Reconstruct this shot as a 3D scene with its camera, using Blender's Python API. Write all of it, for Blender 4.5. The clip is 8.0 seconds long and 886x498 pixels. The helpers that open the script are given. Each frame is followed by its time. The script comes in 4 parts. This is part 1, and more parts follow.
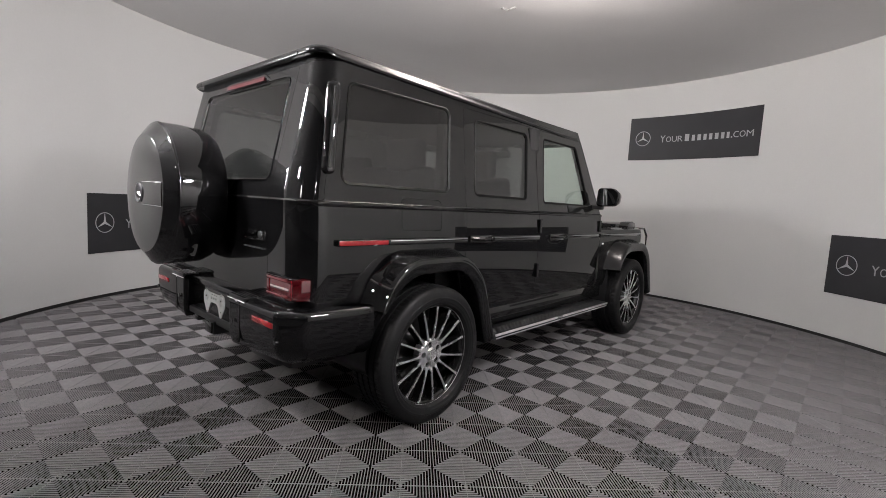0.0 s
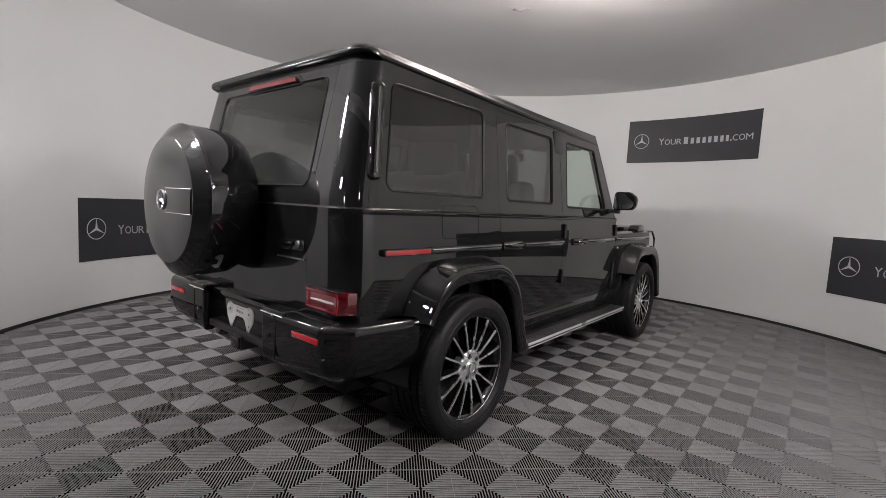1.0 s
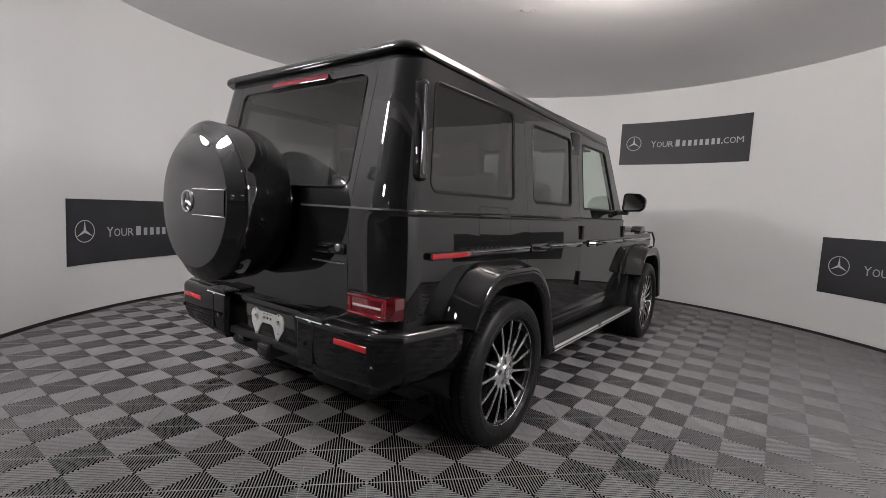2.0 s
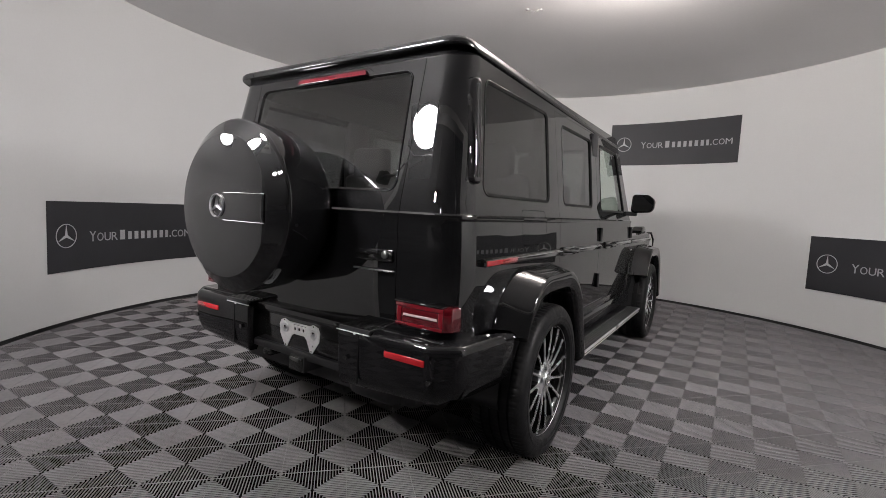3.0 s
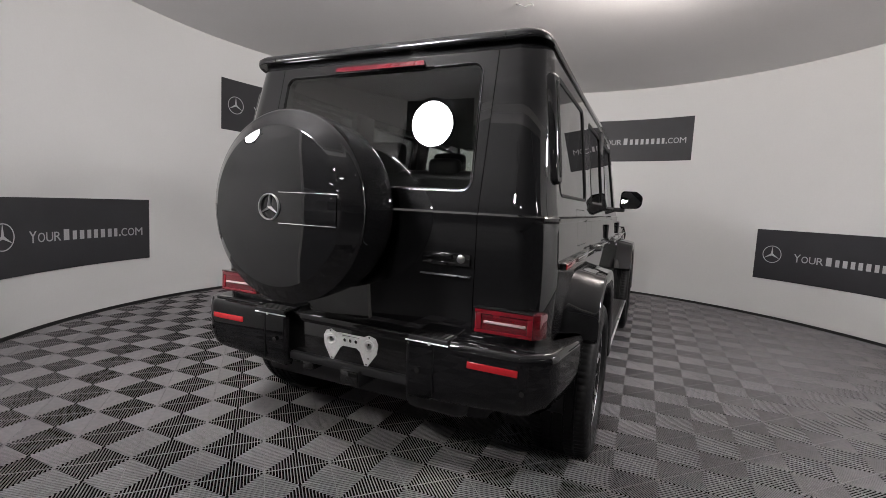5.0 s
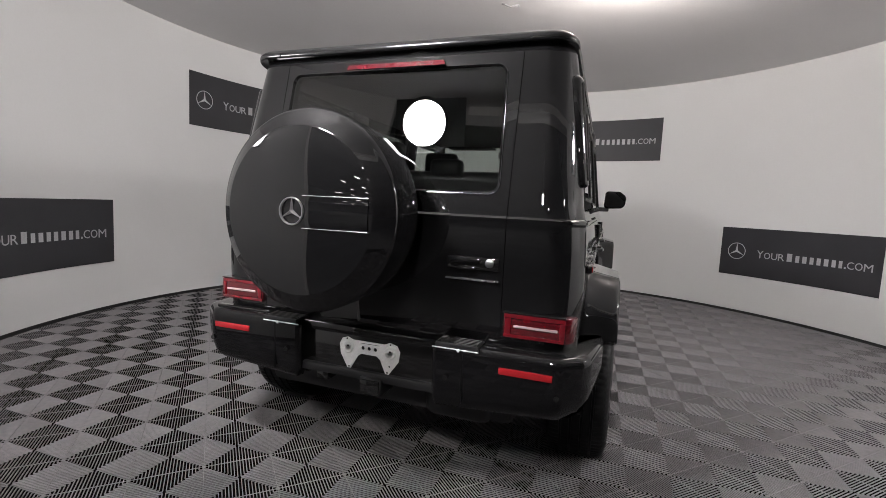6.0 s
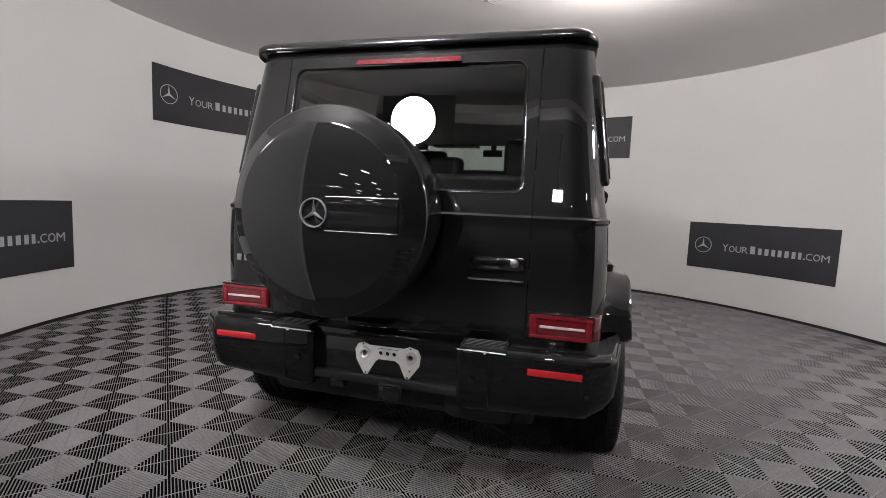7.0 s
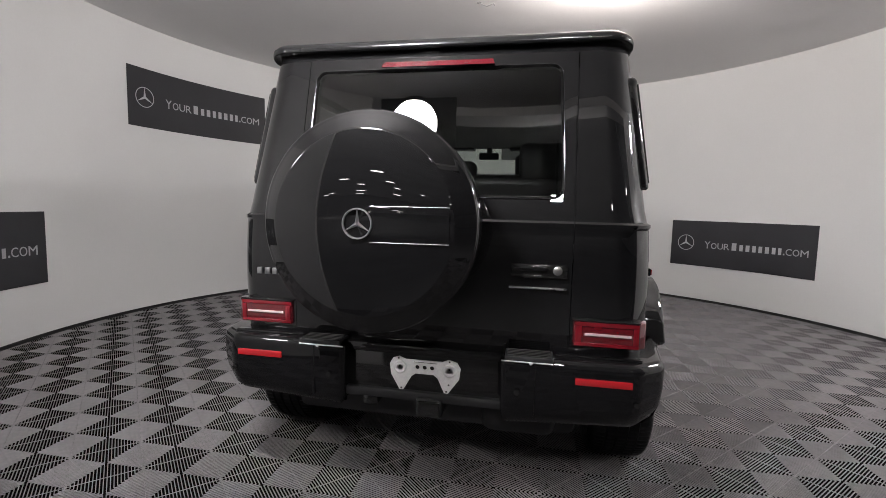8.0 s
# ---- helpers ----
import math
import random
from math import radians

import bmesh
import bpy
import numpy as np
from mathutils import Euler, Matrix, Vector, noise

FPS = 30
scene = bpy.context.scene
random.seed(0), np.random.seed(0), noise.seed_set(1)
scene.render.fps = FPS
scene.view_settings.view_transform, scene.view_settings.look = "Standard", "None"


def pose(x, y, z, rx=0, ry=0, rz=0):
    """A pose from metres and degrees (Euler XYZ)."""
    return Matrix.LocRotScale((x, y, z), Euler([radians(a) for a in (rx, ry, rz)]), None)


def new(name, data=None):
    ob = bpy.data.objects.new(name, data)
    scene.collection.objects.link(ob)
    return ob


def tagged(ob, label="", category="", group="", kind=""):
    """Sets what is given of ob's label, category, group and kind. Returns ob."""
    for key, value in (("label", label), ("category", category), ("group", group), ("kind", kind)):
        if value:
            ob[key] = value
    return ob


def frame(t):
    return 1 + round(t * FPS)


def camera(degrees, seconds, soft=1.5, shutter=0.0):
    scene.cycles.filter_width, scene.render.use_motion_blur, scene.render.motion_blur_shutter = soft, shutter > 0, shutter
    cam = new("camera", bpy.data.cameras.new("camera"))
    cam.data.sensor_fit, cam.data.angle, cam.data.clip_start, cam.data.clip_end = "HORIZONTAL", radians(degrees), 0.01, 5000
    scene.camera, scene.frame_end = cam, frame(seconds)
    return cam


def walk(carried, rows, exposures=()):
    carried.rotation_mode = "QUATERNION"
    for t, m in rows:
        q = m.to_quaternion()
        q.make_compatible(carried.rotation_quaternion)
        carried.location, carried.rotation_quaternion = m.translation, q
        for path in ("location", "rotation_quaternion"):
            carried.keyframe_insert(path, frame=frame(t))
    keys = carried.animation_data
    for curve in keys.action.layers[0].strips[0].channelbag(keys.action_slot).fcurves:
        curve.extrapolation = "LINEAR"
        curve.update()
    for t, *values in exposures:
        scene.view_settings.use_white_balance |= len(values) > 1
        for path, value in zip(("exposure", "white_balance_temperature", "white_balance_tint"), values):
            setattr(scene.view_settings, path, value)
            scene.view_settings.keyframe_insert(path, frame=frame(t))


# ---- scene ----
cam = camera(87.62, 8.0, soft=0.7)
# seconds, eye in metres, turn in degrees
ROWS = [
    (0.0, 2.6246, -1.8257, 1.2134, 84.342, -3.275, 42.398),
    (0.5, 2.4864, -1.8846, 1.2161, 84.474, -3.146, 41.305),
    (1.0, 2.3153, -1.9588, 1.2225, 84.646, -3.074, 39.808),
    (1.5, 2.1855, -2.0389, 1.2104, 84.776, -3.126, 38.329),
    (3.0, 1.7105, -2.2216, 1.2126, 85.050, -2.891, 33.179),
    (3.5, 1.5556, -2.2880, 1.2241, 84.911, -2.945, 31.113),
    (4.0, 1.4247, -2.3432, 1.2217, 84.715, -3.040, 28.956),
    (4.5, 1.2863, -2.3783, 1.2157, 84.603, -2.959, 26.836),
    (6.0, 0.9025, -2.4668, 1.2290, 84.478, -2.798, 19.705),
    (6.5, 0.7761, -2.4908, 1.2295, 84.420, -2.719, 17.137),
    (7.0, 0.6660, -2.4964, 1.2284, 84.348, -2.315, 14.833),
    (7.5, 0.5263, -2.4958, 1.2389, 84.494, -1.639, 12.856),
    (8.0, 0.4002, -2.4936, 1.2423, 84.655, -1.313, 11.092),
]
walk(cam, [(t, pose(x, y, z, rx, ry, rz)) for t, x, y, z, rx, ry, rz in ROWS])

# ---- light ----
world = bpy.data.worlds.new("hall_gloom")
scene.world = world
world.use_nodes = True
world.node_tree.nodes["Background"].inputs[0].default_value = (0.02, 0.022, 0.025, 1)
world.node_tree.nodes["Background"].inputs[1].default_value = 0.3
scene.view_settings.exposure = 0.0
DOME_POWER = 520.0
REAR_DISC_POWER = 320.0
SIDE_DISC_POWER = 310.0
PANEL_POWER = 1250.0
LEFT_DISC_POWER = 85.0
UPLIGHT_POWER = 700.0
HALL_POWER = 40.0


# ---- materials ----
def material(name, color=(0.5, 0.5, 0.5), rough=0.5, metal=0.0, coat=0.0, coat_rough=0.03, grain=0.0, grain_scale=40.0,
             stain=0.0, stain_scale=1.5, bump=0.0, bump_scale=200.0, emit=0.0, spec=0.5, rough_var=0.0, stretch=(1, 1, 1), coat_ior=1.5):
    m = bpy.data.materials.new(name)
    m.use_nodes = True
    nt = m.node_tree
    b = nt.nodes["Principled BSDF"]
    b.inputs["Base Color"].default_value = (*color, 1)
    b.inputs["Roughness"].default_value = rough
    b.inputs["Metallic"].default_value = metal
    b.inputs["Coat Weight"].default_value = coat
    b.inputs["Coat Roughness"].default_value = coat_rough
    b.inputs["Specular IOR Level"].default_value = spec
    b.inputs["Coat IOR"].default_value = coat_ior
    if emit:
        b.inputs["Emission Color"].default_value = (*color, 1)
        b.inputs["Emission Strength"].default_value = emit
    tc = nt.nodes.new("ShaderNodeTexCoord")
    mp = nt.nodes.new("ShaderNodeMapping")
    mp.inputs["Scale"].default_value = stretch
    nt.links.new(tc.outputs["Object"], mp.inputs["Vector"])

    def tex(scale, detail):
        n = nt.nodes.new("ShaderNodeTexNoise")
        n.inputs["Scale"].default_value = scale
        n.inputs["Detail"].default_value = detail
        nt.links.new(mp.outputs["Vector"], n.inputs["Vector"])
        return n

    def span(sock, lo, hi):
        r = nt.nodes.new("ShaderNodeMapRange")
        r.inputs["From Min"].default_value, r.inputs["From Max"].default_value = 0.3, 0.7
        r.inputs["To Min"].default_value, r.inputs["To Max"].default_value = lo, hi
        nt.links.new(sock, r.inputs["Value"])
        return r.outputs["Result"]

    if grain or stain:
        f = nt.nodes.new("ShaderNodeMath")
        f.operation = "MULTIPLY"
        nt.links.new(span(tex(grain_scale, 4).outputs["Fac"], 1 - grain, 1 + grain), f.inputs[0])
        nt.links.new(span(tex(stain_scale, 6).outputs["Fac"], 1 - stain, 1 + stain), f.inputs[1])
        mx = nt.nodes.new("ShaderNodeVectorMath")
        mx.operation = "SCALE"
        mx.inputs[0].default_value = color
        nt.links.new(f.outputs[0], mx.inputs["Scale"])
        nt.links.new(mx.outputs[0], b.inputs["Base Color"])
    if rough_var:
        nt.links.new(span(tex(stain_scale * 4, 5).outputs["Fac"], max(rough - rough_var, 0.0), rough + rough_var), b.inputs["Roughness"])
    if bump:
        bn = nt.nodes.new("ShaderNodeBump")
        bn.inputs["Strength"].default_value = bump
        bn.inputs["Distance"].default_value = 0.002
        nt.links.new(tex(bump_scale, 3).outputs["Fac"], bn.inputs["Height"])
        nt.links.new(bn.outputs["Normal"], b.inputs["Normal"])
    return m


def pane_material(name, tint, gloss_rough=0.0):
    m = bpy.data.materials.new(name)
    m.use_nodes = True
    nt = m.node_tree
    nt.nodes.remove(nt.nodes["Principled BSDF"])
    out = nt.nodes["Material Output"]
    tr = nt.nodes.new("ShaderNodeBsdfTransparent")
    tr.inputs["Color"].default_value = (*tint, 1)
    gl = nt.nodes.new("ShaderNodeBsdfGlossy")
    gl.inputs["Roughness"].default_value = gloss_rough
    lw = nt.nodes.new("ShaderNodeLayerWeight")
    lw.inputs["Blend"].default_value = 0.5
    pw = nt.nodes.new("ShaderNodeMath")
    pw.operation = "POWER"
    pw.inputs[1].default_value = 5.0
    nt.links.new(lw.outputs["Facing"], pw.inputs[0])
    fr = nt.nodes.new("ShaderNodeMath")
    fr.operation = "MULTIPLY_ADD"
    fr.inputs[1].default_value, fr.inputs[2].default_value = 0.87, 0.13
    nt.links.new(pw.outputs[0], fr.inputs[0])
    mix = nt.nodes.new("ShaderNodeMixShader")
    nt.links.new(fr.outputs[0], mix.inputs[0])
    nt.links.new(tr.outputs[0], mix.inputs[1])
    nt.links.new(gl.outputs[0], mix.inputs[2])
    nt.links.new(mix.outputs[0], out.inputs["Surface"])
    return m


def clear_back(name):
    m = bpy.data.materials.new(name)
    m.use_nodes = True
    nt = m.node_tree
    nt.nodes.remove(nt.nodes["Principled BSDF"])
    tr = nt.nodes.new("ShaderNodeBsdfTransparent")
    tr.inputs["Color"].default_value = (0.97, 0.98, 0.97, 1)
    nt.links.new(tr.outputs[0], nt.nodes["Material Output"].inputs["Surface"])
    return m


GLASS_BACK = clear_back("glass_back")
PAINT = material("black_paint", (0.003, 0.003, 0.0034), 0.5, coat=1.0, coat_rough=0.012, stain=0.15, stain_scale=3, spec=0.05, coat_ior=1.58)
ROOF_PAINT = material("black_roof_paint", (0.003, 0.003, 0.0034), 0.5, coat=0.8, coat_rough=0.16, stain=0.15, stain_scale=3, spec=0.05, coat_ior=1.58)
TRIM = material("black_plastic", (0.011, 0.011, 0.012), 0.42, grain=0.15, grain_scale=300, bump=0.15, bump_scale=900)
BUMPER_BLACK = material("satin_bumper_paint", (0.003, 0.003, 0.0034), 0.5, coat=1.0, coat_rough=0.025, coat_ior=1.42, spec=0.04, stain=0.15, stain_scale=4)
GLOSS_TRIM = material("gloss_black_trim", (0.006, 0.006, 0.006), 0.12, coat=0.6, coat_rough=0.03, stain=0.1)
RUBBER = material("tyre_rubber", (0.008, 0.008, 0.0084), 0.48, spec=0.18, grain=0.2, grain_scale=120, stain=0.15, stain_scale=8, bump=0.2, bump_scale=700, rough_var=0.1)
SEAL = material("black_rubber_seal", (0.004, 0.004, 0.004), 0.4, spec=0.15)
BEAD = material("polished_seal_edge", (0.10, 0.10, 0.105), 0.16, metal=1.0, rough_var=0.05)
SEAL_GLOSS = material("shiny_rubber_seal", (0.004, 0.004, 0.004), 0.16, spec=0.6)
CHROME = material("chrome", (0.75, 0.75, 0.77), 0.12, metal=1.0, stain=0.08, rough_var=0.05)
SILVER = material("machined_silver", (0.74, 0.74, 0.75), 0.27, metal=0.85, grain=0.06, grain_scale=200, rough_var=0.06)
DULL_CHROME = material("dull_chrome", (0.42, 0.42, 0.43), 0.3, metal=1.0, stain=0.1, rough_var=0.05)
EMBLEM = material("brushed_emblem", (0.40, 0.40, 0.41), 0.3, metal=0.85, stain=0.1, rough_var=0.05)
SATIN = material("satin_silver", (0.78, 0.78, 0.79), 0.3, metal=0.45, stain=0.06, rough_var=0.05)
BARE = material("bare_plate_metal", (0.74, 0.74, 0.74), 0.38, metal=0.25, grain=0.06, grain_scale=120, stain=0.08, stain_scale=25, rough_var=0.08)
ALU = material("brushed_aluminium", (0.68, 0.68, 0.69), 0.33, metal=0.6, grain=0.08, grain_scale=150, stain=0.06, rough_var=0.07)
RED = material("red_lens", (0.105, 0.0035, 0.008), 0.14, coat=1.0, stain=0.12, stain_scale=30)
STOP_RED = material("stop_lamp_red", (0.085, 0.0035, 0.009), 0.12, coat=1.0, grain=0.15, grain_scale=250, stain=0.12, stain_scale=12)
RED_DEEP = material("deep_red_lens", (0.07, 0.003, 0.006), 0.12, coat=1.0, stain=0.1, stain_scale=30)
REFLECTOR = material("red_reflector", (0.27, 0.008, 0.012), 0.2, coat=1.0, grain=0.2, grain_scale=400)
LENS_BAR = material("pale_lens_bar", (0.36, 0.29, 0.29), 0.25, coat=0.5, grain=0.05, grain_scale=200)
DISC_STEEL = material("brake_steel", (0.07, 0.07, 0.07), 0.35, metal=1.0, stain=0.1, stain_scale=20)
CABIN = material("cabin_black", (0.012, 0.012, 0.013), 0.6, grain=0.2, grain_scale=60)
LEATHER = material("black_leather", (0.014, 0.013, 0.013), 0.45, grain=0.2, grain_scale=90, bump=0.2, bump_scale=400)
GLASS_DARK = pane_material("privacy_glass", (0.19, 0.194, 0.197))
GLASS_REAR = pane_material("rear_tint_glass", (0.52, 0.535, 0.53))
GLASS_CLEAR = pane_material("green_tint_glass", (0.85, 0.92, 0.875))
MIRROR = material("mirror_glass", (0.8, 0.8, 0.8), 0.02, metal=1.0)
WALL = material("white_wall_paint", (0.67, 0.67, 0.664), 0.75, grain=0.012, grain_scale=60, stain=0.02, stain_scale=0.8, bump=0.08, bump_scale=160)
CEILING = material("grey_white_ceiling_paint", (0.70, 0.69, 0.69), 0.85, grain=0.015, grain_scale=50, stain=0.025, stain_scale=0.7, bump=0.08, bump_scale=140)
MARK_GREY = material("shadow_mark_grey", (0.30, 0.30, 0.30), 0.6, grain=0.1)
BASE = material("black_base_trim", (0.012, 0.012, 0.012), 0.5, grain=0.1)
TILE = material("grey_plastic_tile", (0.19, 0.183, 0.187), 0.85, spec=0.04, grain=0.08, grain_scale=35, stain=0.10, stain_scale=1.2, rough_var=0.08, bump=0.1, bump_scale=500)
# Near black: the shade in the gaps between tile ribs is put into this colour.
SUBFLOOR = material("gap_shade_subfloor", (0.003, 0.003, 0.003), 1.0, spec=0.0, grain=0.2, grain_scale=20)
BANNER = material("dark_grey_vinyl", (0.022, 0.022, 0.026), 0.5, grain=0.06, grain_scale=80, stain=0.08, stain_scale=4)
PRINT = material("pale_grey_print", (0.5, 0.5, 0.51), 0.5, grain=0.05, grain_scale=100)
LETTER = material("dull_grey_print", (0.40, 0.40, 0.41), 0.5, grain=0.12, grain_scale=120)
HALL = material("hall_paint", (0.20, 0.20, 0.206), 0.8, grain=0.1, grain_scale=3, stain=0.2, stain_scale=0.3)
HALL_FLOOR = material("hall_floor", (0.18, 0.18, 0.183), 0.85, spec=0.2, stain=0.2, stain_scale=0.5)
DOME_GLOW = material("lit_dome", (1.0, 0.905, 0.855), 0.5, emit=DOME_POWER)
REAR_DISC_GLOW = material("lit_rear_disc", (1.0, 0.965, 0.975), 0.5, emit=REAR_DISC_POWER)
SIDE_DISC_GLOW = material("lit_side_disc", (1.0, 0.965, 0.975), 0.5, emit=SIDE_DISC_POWER)
LEFT_DISC_GLOW = material("lit_left_disc", (1.0, 0.965, 0.975), 0.5, emit=LEFT_DISC_POWER)
PANEL_GLOW = material("lit_panel", (1.0, 0.95, 0.93), 0.5, emit=PANEL_POWER)
UPLIGHT_GLOW = material("added_uplight_glow", (1.0, 0.965, 0.975), 0.5, emit=UPLIGHT_POWER)
HALL_GLOW = material("lit_hall_lamp", (1.0, 0.95, 0.92), 0.5, emit=HALL_POWER)


# ---- building helpers ----
def smooth_by_angle(me, degrees=32):
    bm = bmesh.new()
    bm.from_mesh(me)
    for f in bm.faces:
        f.smooth = True
    lim = radians(degrees)
    for e in bm.edges:
        e.smooth = len(e.link_faces) == 2 and e.calc_face_angle(0) < lim
    bm.to_mesh(me)
    bm.free()


def mesh_of(name, bm, degrees=32):
    me = bpy.data.meshes.new(name)
    bmesh.ops.recalc_face_normals(bm, faces=bm.faces[:])
    bm.to_mesh(me)
    bm.free()
    smooth_by_angle(me, degrees)
    return me


def part(name, bm, mat, parent=None, label="", weighted=False, degrees=32):
    me = bm if isinstance(bm, bpy.types.Mesh) else mesh_of(name, bm, degrees)
    me.materials.clear()
    me.materials.append(mat)
    ob = new(name, me)
    ob.parent = parent
    if label:
        tagged(ob, label)
    if weighted:
        w = ob.modifiers.new("even_normals", "WEIGHTED_NORMAL")
        w.keep_sharp = True
    return ob


def thing(name, label, category, at=(0, 0, 0), group="", kind=""):
    ob = new(name)
    ob.location = at
    return tagged(ob, label, category, group, kind)


def box(bm, x0, x1, y0, y1, z0, z1, bevel=0.0, seg=2):
    r = bmesh.ops.create_cube(bm, size=1, matrix=Matrix.LocRotScale(((x0 + x1) / 2, (y0 + y1) / 2, (z0 + z1) / 2), None, (abs(x1 - x0), abs(y1 - y0), abs(z1 - z0))))
    if bevel:
        es = list({e for v in r["verts"] for e in v.link_edges})
        bmesh.ops.bevel(bm, geom=es, offset=bevel, segments=seg, affect="EDGES", profile=0.5)
    return r["verts"]


def boxed(*a, **k):
    bm = bmesh.new()
    box(bm, *a, **k)
    return bm


AXES = {"x": lambda u, v, d: (d, u, v), "y": lambda u, v, d: (u, d, v), "z": lambda u, v, d: (u, v, d)}


def prism(bm, pts, axis, d0, d1, bevel=0.0, seg=2):
    """A straight prism over an outline (u, v) between d0 and d1 along an axis."""
    put = AXES[axis]
    a = [bm.verts.new(put(u, v, d0)) for u, v in pts]
    b = [bm.verts.new(put(u, v, d1)) for u, v in pts]
    n = len(pts)
    fs = [bm.faces.new(a[::-1]), bm.faces.new(b)]
    fs += [bm.faces.new((a[i], a[(i + 1) % n], b[(i + 1) % n], b[i])) for i in range(n)]
    bmesh.ops.recalc_face_normals(bm, faces=fs)
    if bevel:
        rim = [e for e in set(fs[0].edges) | set(fs[1].edges)]
        bmesh.ops.bevel(bm, geom=rim, offset=bevel, segments=seg, affect="EDGES", profile=0.5)
    return fs


def prismed(*a, **k):
    bm = bmesh.new()
    prism(bm, *a, **k)
    return bm


def rounded(pts, r, seg=5):
    """An outline with its corners rounded; r is one radius or one for each corner."""
    out = []
    n = len(pts)
    rs = r if isinstance(r, (list, tuple)) else [r] * n
    for i in range(n):
        p, a, b = Vector(pts[i]), Vector(pts[i - 1]), Vector(pts[(i + 1) % n])
        da, db = (a - p), (b - p)
        ang = da.angle(db) if rs[i] > 0 else 0
        if rs[i] <= 0 or ang > math.pi - 0.05:
            out.append(tuple(p))
            continue
        cut = min(rs[i] / math.tan(ang / 2), da.length * 0.49, db.length * 0.49)
        rr = cut * math.tan(ang / 2)
        da.normalize(), db.normalize()
        c = p + (da + db).normalized() * (rr / math.sin(ang / 2))
        s, e = p + da * cut - c, p + db * cut - c
        for k in range(seg + 1):
            f = k / seg
            v = s.lerp(e, f)
            out.append(tuple(c + v.normalized() * rr))
    return out


def rect(u0, u1, v0, v1, r=0.0, seg=5):
    return rounded([(u0, v0), (u1, v0), (u1, v1), (u0, v1)], r, seg)


def revolve(bm, profile, seg, axis="x", centre=(0, 0, 0), closed=True):
    """Turns a profile of (along, radius) round an axis."""
    rings = []
    for k in range(seg):
        a = 2 * math.pi * k / seg
        ring = []
        for d, r in profile:
            p = {"x": (d, r * math.cos(a), r * math.sin(a)), "y": (r * math.cos(a), d, r * math.sin(a)), "z": (r * math.cos(a), r * math.sin(a), d)}[axis]
            ring.append(bm.verts.new(Vector(p) + Vector(centre)))
        rings.append(ring)
    m = len(profile)
    for k in range(seg):
        a, b = rings[k], rings[(k + 1) % seg]
        for i in range(m if closed else m - 1):
            j = (i + 1) % m
            bm.faces.new((a[i], b[i], b[j], a[j]))
    if not closed:
        for i in (0, m - 1):
            if profile[i][1] > 1e-6:
                bm.faces.new([r[i] for r in rings])
    return rings


def revolved(*a, **k):
    bm = bmesh.new()
    revolve(bm, *a, **k)
    bmesh.ops.remove_doubles(bm, verts=bm.verts[:], dist=1e-6)
    return bm


def tube(bm, path, r, seg=10, cyclic=False):
    pts = [Vector(p) for p in path]
    n = len(pts)
    rings = []
    up = Vector((0, 0, 1))
    for i, p in enumerate(pts):
        t = (pts[(i + 1) % n] - pts[i - 1]) if cyclic else (pts[min(i + 1, n - 1)] - pts[max(i - 1, 0)])
        t.normalize()
        s = t.cross(up)
        if s.length < 1e-3:
            s = t.cross(Vector((1, 0, 0)))
        s.normalize()
        q = s.cross(t)
        rings.append([bm.verts.new(p + r * (math.cos(a) * s + math.sin(a) * q)) for a in (2 * math.pi * k / seg for k in range(seg))])
    for i in range(n if cyclic else n - 1):
        a, b = rings[i], rings[(i + 1) % n]
        for k in range(seg):
            bm.faces.new((a[k], a[(k + 1) % seg], b[(k + 1) % seg], b[k]))
    if not cyclic:
        bm.faces.new(rings[0])
        bm.faces.new(rings[-1][::-1])


def tubed(*a, **k):
    bm = bmesh.new()
    tube(bm, *a, **k)
    return bm


def loft(rings, cap=True):
    bm = bmesh.new()
    vs = [[bm.verts.new(p) for p in r] for r in rings]
    n = len(vs[0])
    for a, b in zip(vs, vs[1:]):
        for i in range(n):
            bm.faces.new((a[i], a[(i + 1) % n], b[(i + 1) % n], b[i]))
    if cap:
        bm.faces.new(vs[0][::-1])
        bm.faces.new(vs[-1])
    bmesh.ops.recalc_face_normals(bm, faces=bm.faces[:])
    return bm


def solid(bm):
    me = bpy.data.meshes.new("solid")
    bmesh.ops.recalc_face_normals(bm, faces=bm.faces[:])
    bm.to_mesh(me)
    bm.free()
    return me


def carve(base, *steps):
    """A mesh from base by a row of (operation, mesh) steps: DIFFERENCE, INTERSECT or UNION."""
    ob = new("carving", base)
    tools = []
    for op, me in steps:
        t = new("tool", me)
        tools.append(t)
        m = ob.modifiers.new("cut", "BOOLEAN")
        m.operation, m.object, m.solver = op, t, "EXACT"
    bpy.context.view_layer.update()
    dg = bpy.context.evaluated_depsgraph_get()
    me = bpy.data.meshes.new_from_object(ob.evaluated_get(dg))
    for o in (ob, *tools):
        bpy.data.objects.remove(o)
    smooth_by_angle(me, 30)
    return me


# ---- the booth: floor, wall, ceiling ----
CX, CY, ROUND, HIGH = 0.1126, 1.398, 4.004, 3.112
OPEN_A, OPEN_B, HEAD = -107.0, -38.0, 3.02


def on_wall(deg, z, r=ROUND):
    a = radians(deg)
    return (CX + r * math.cos(a), CY + r * math.sin(a), z)


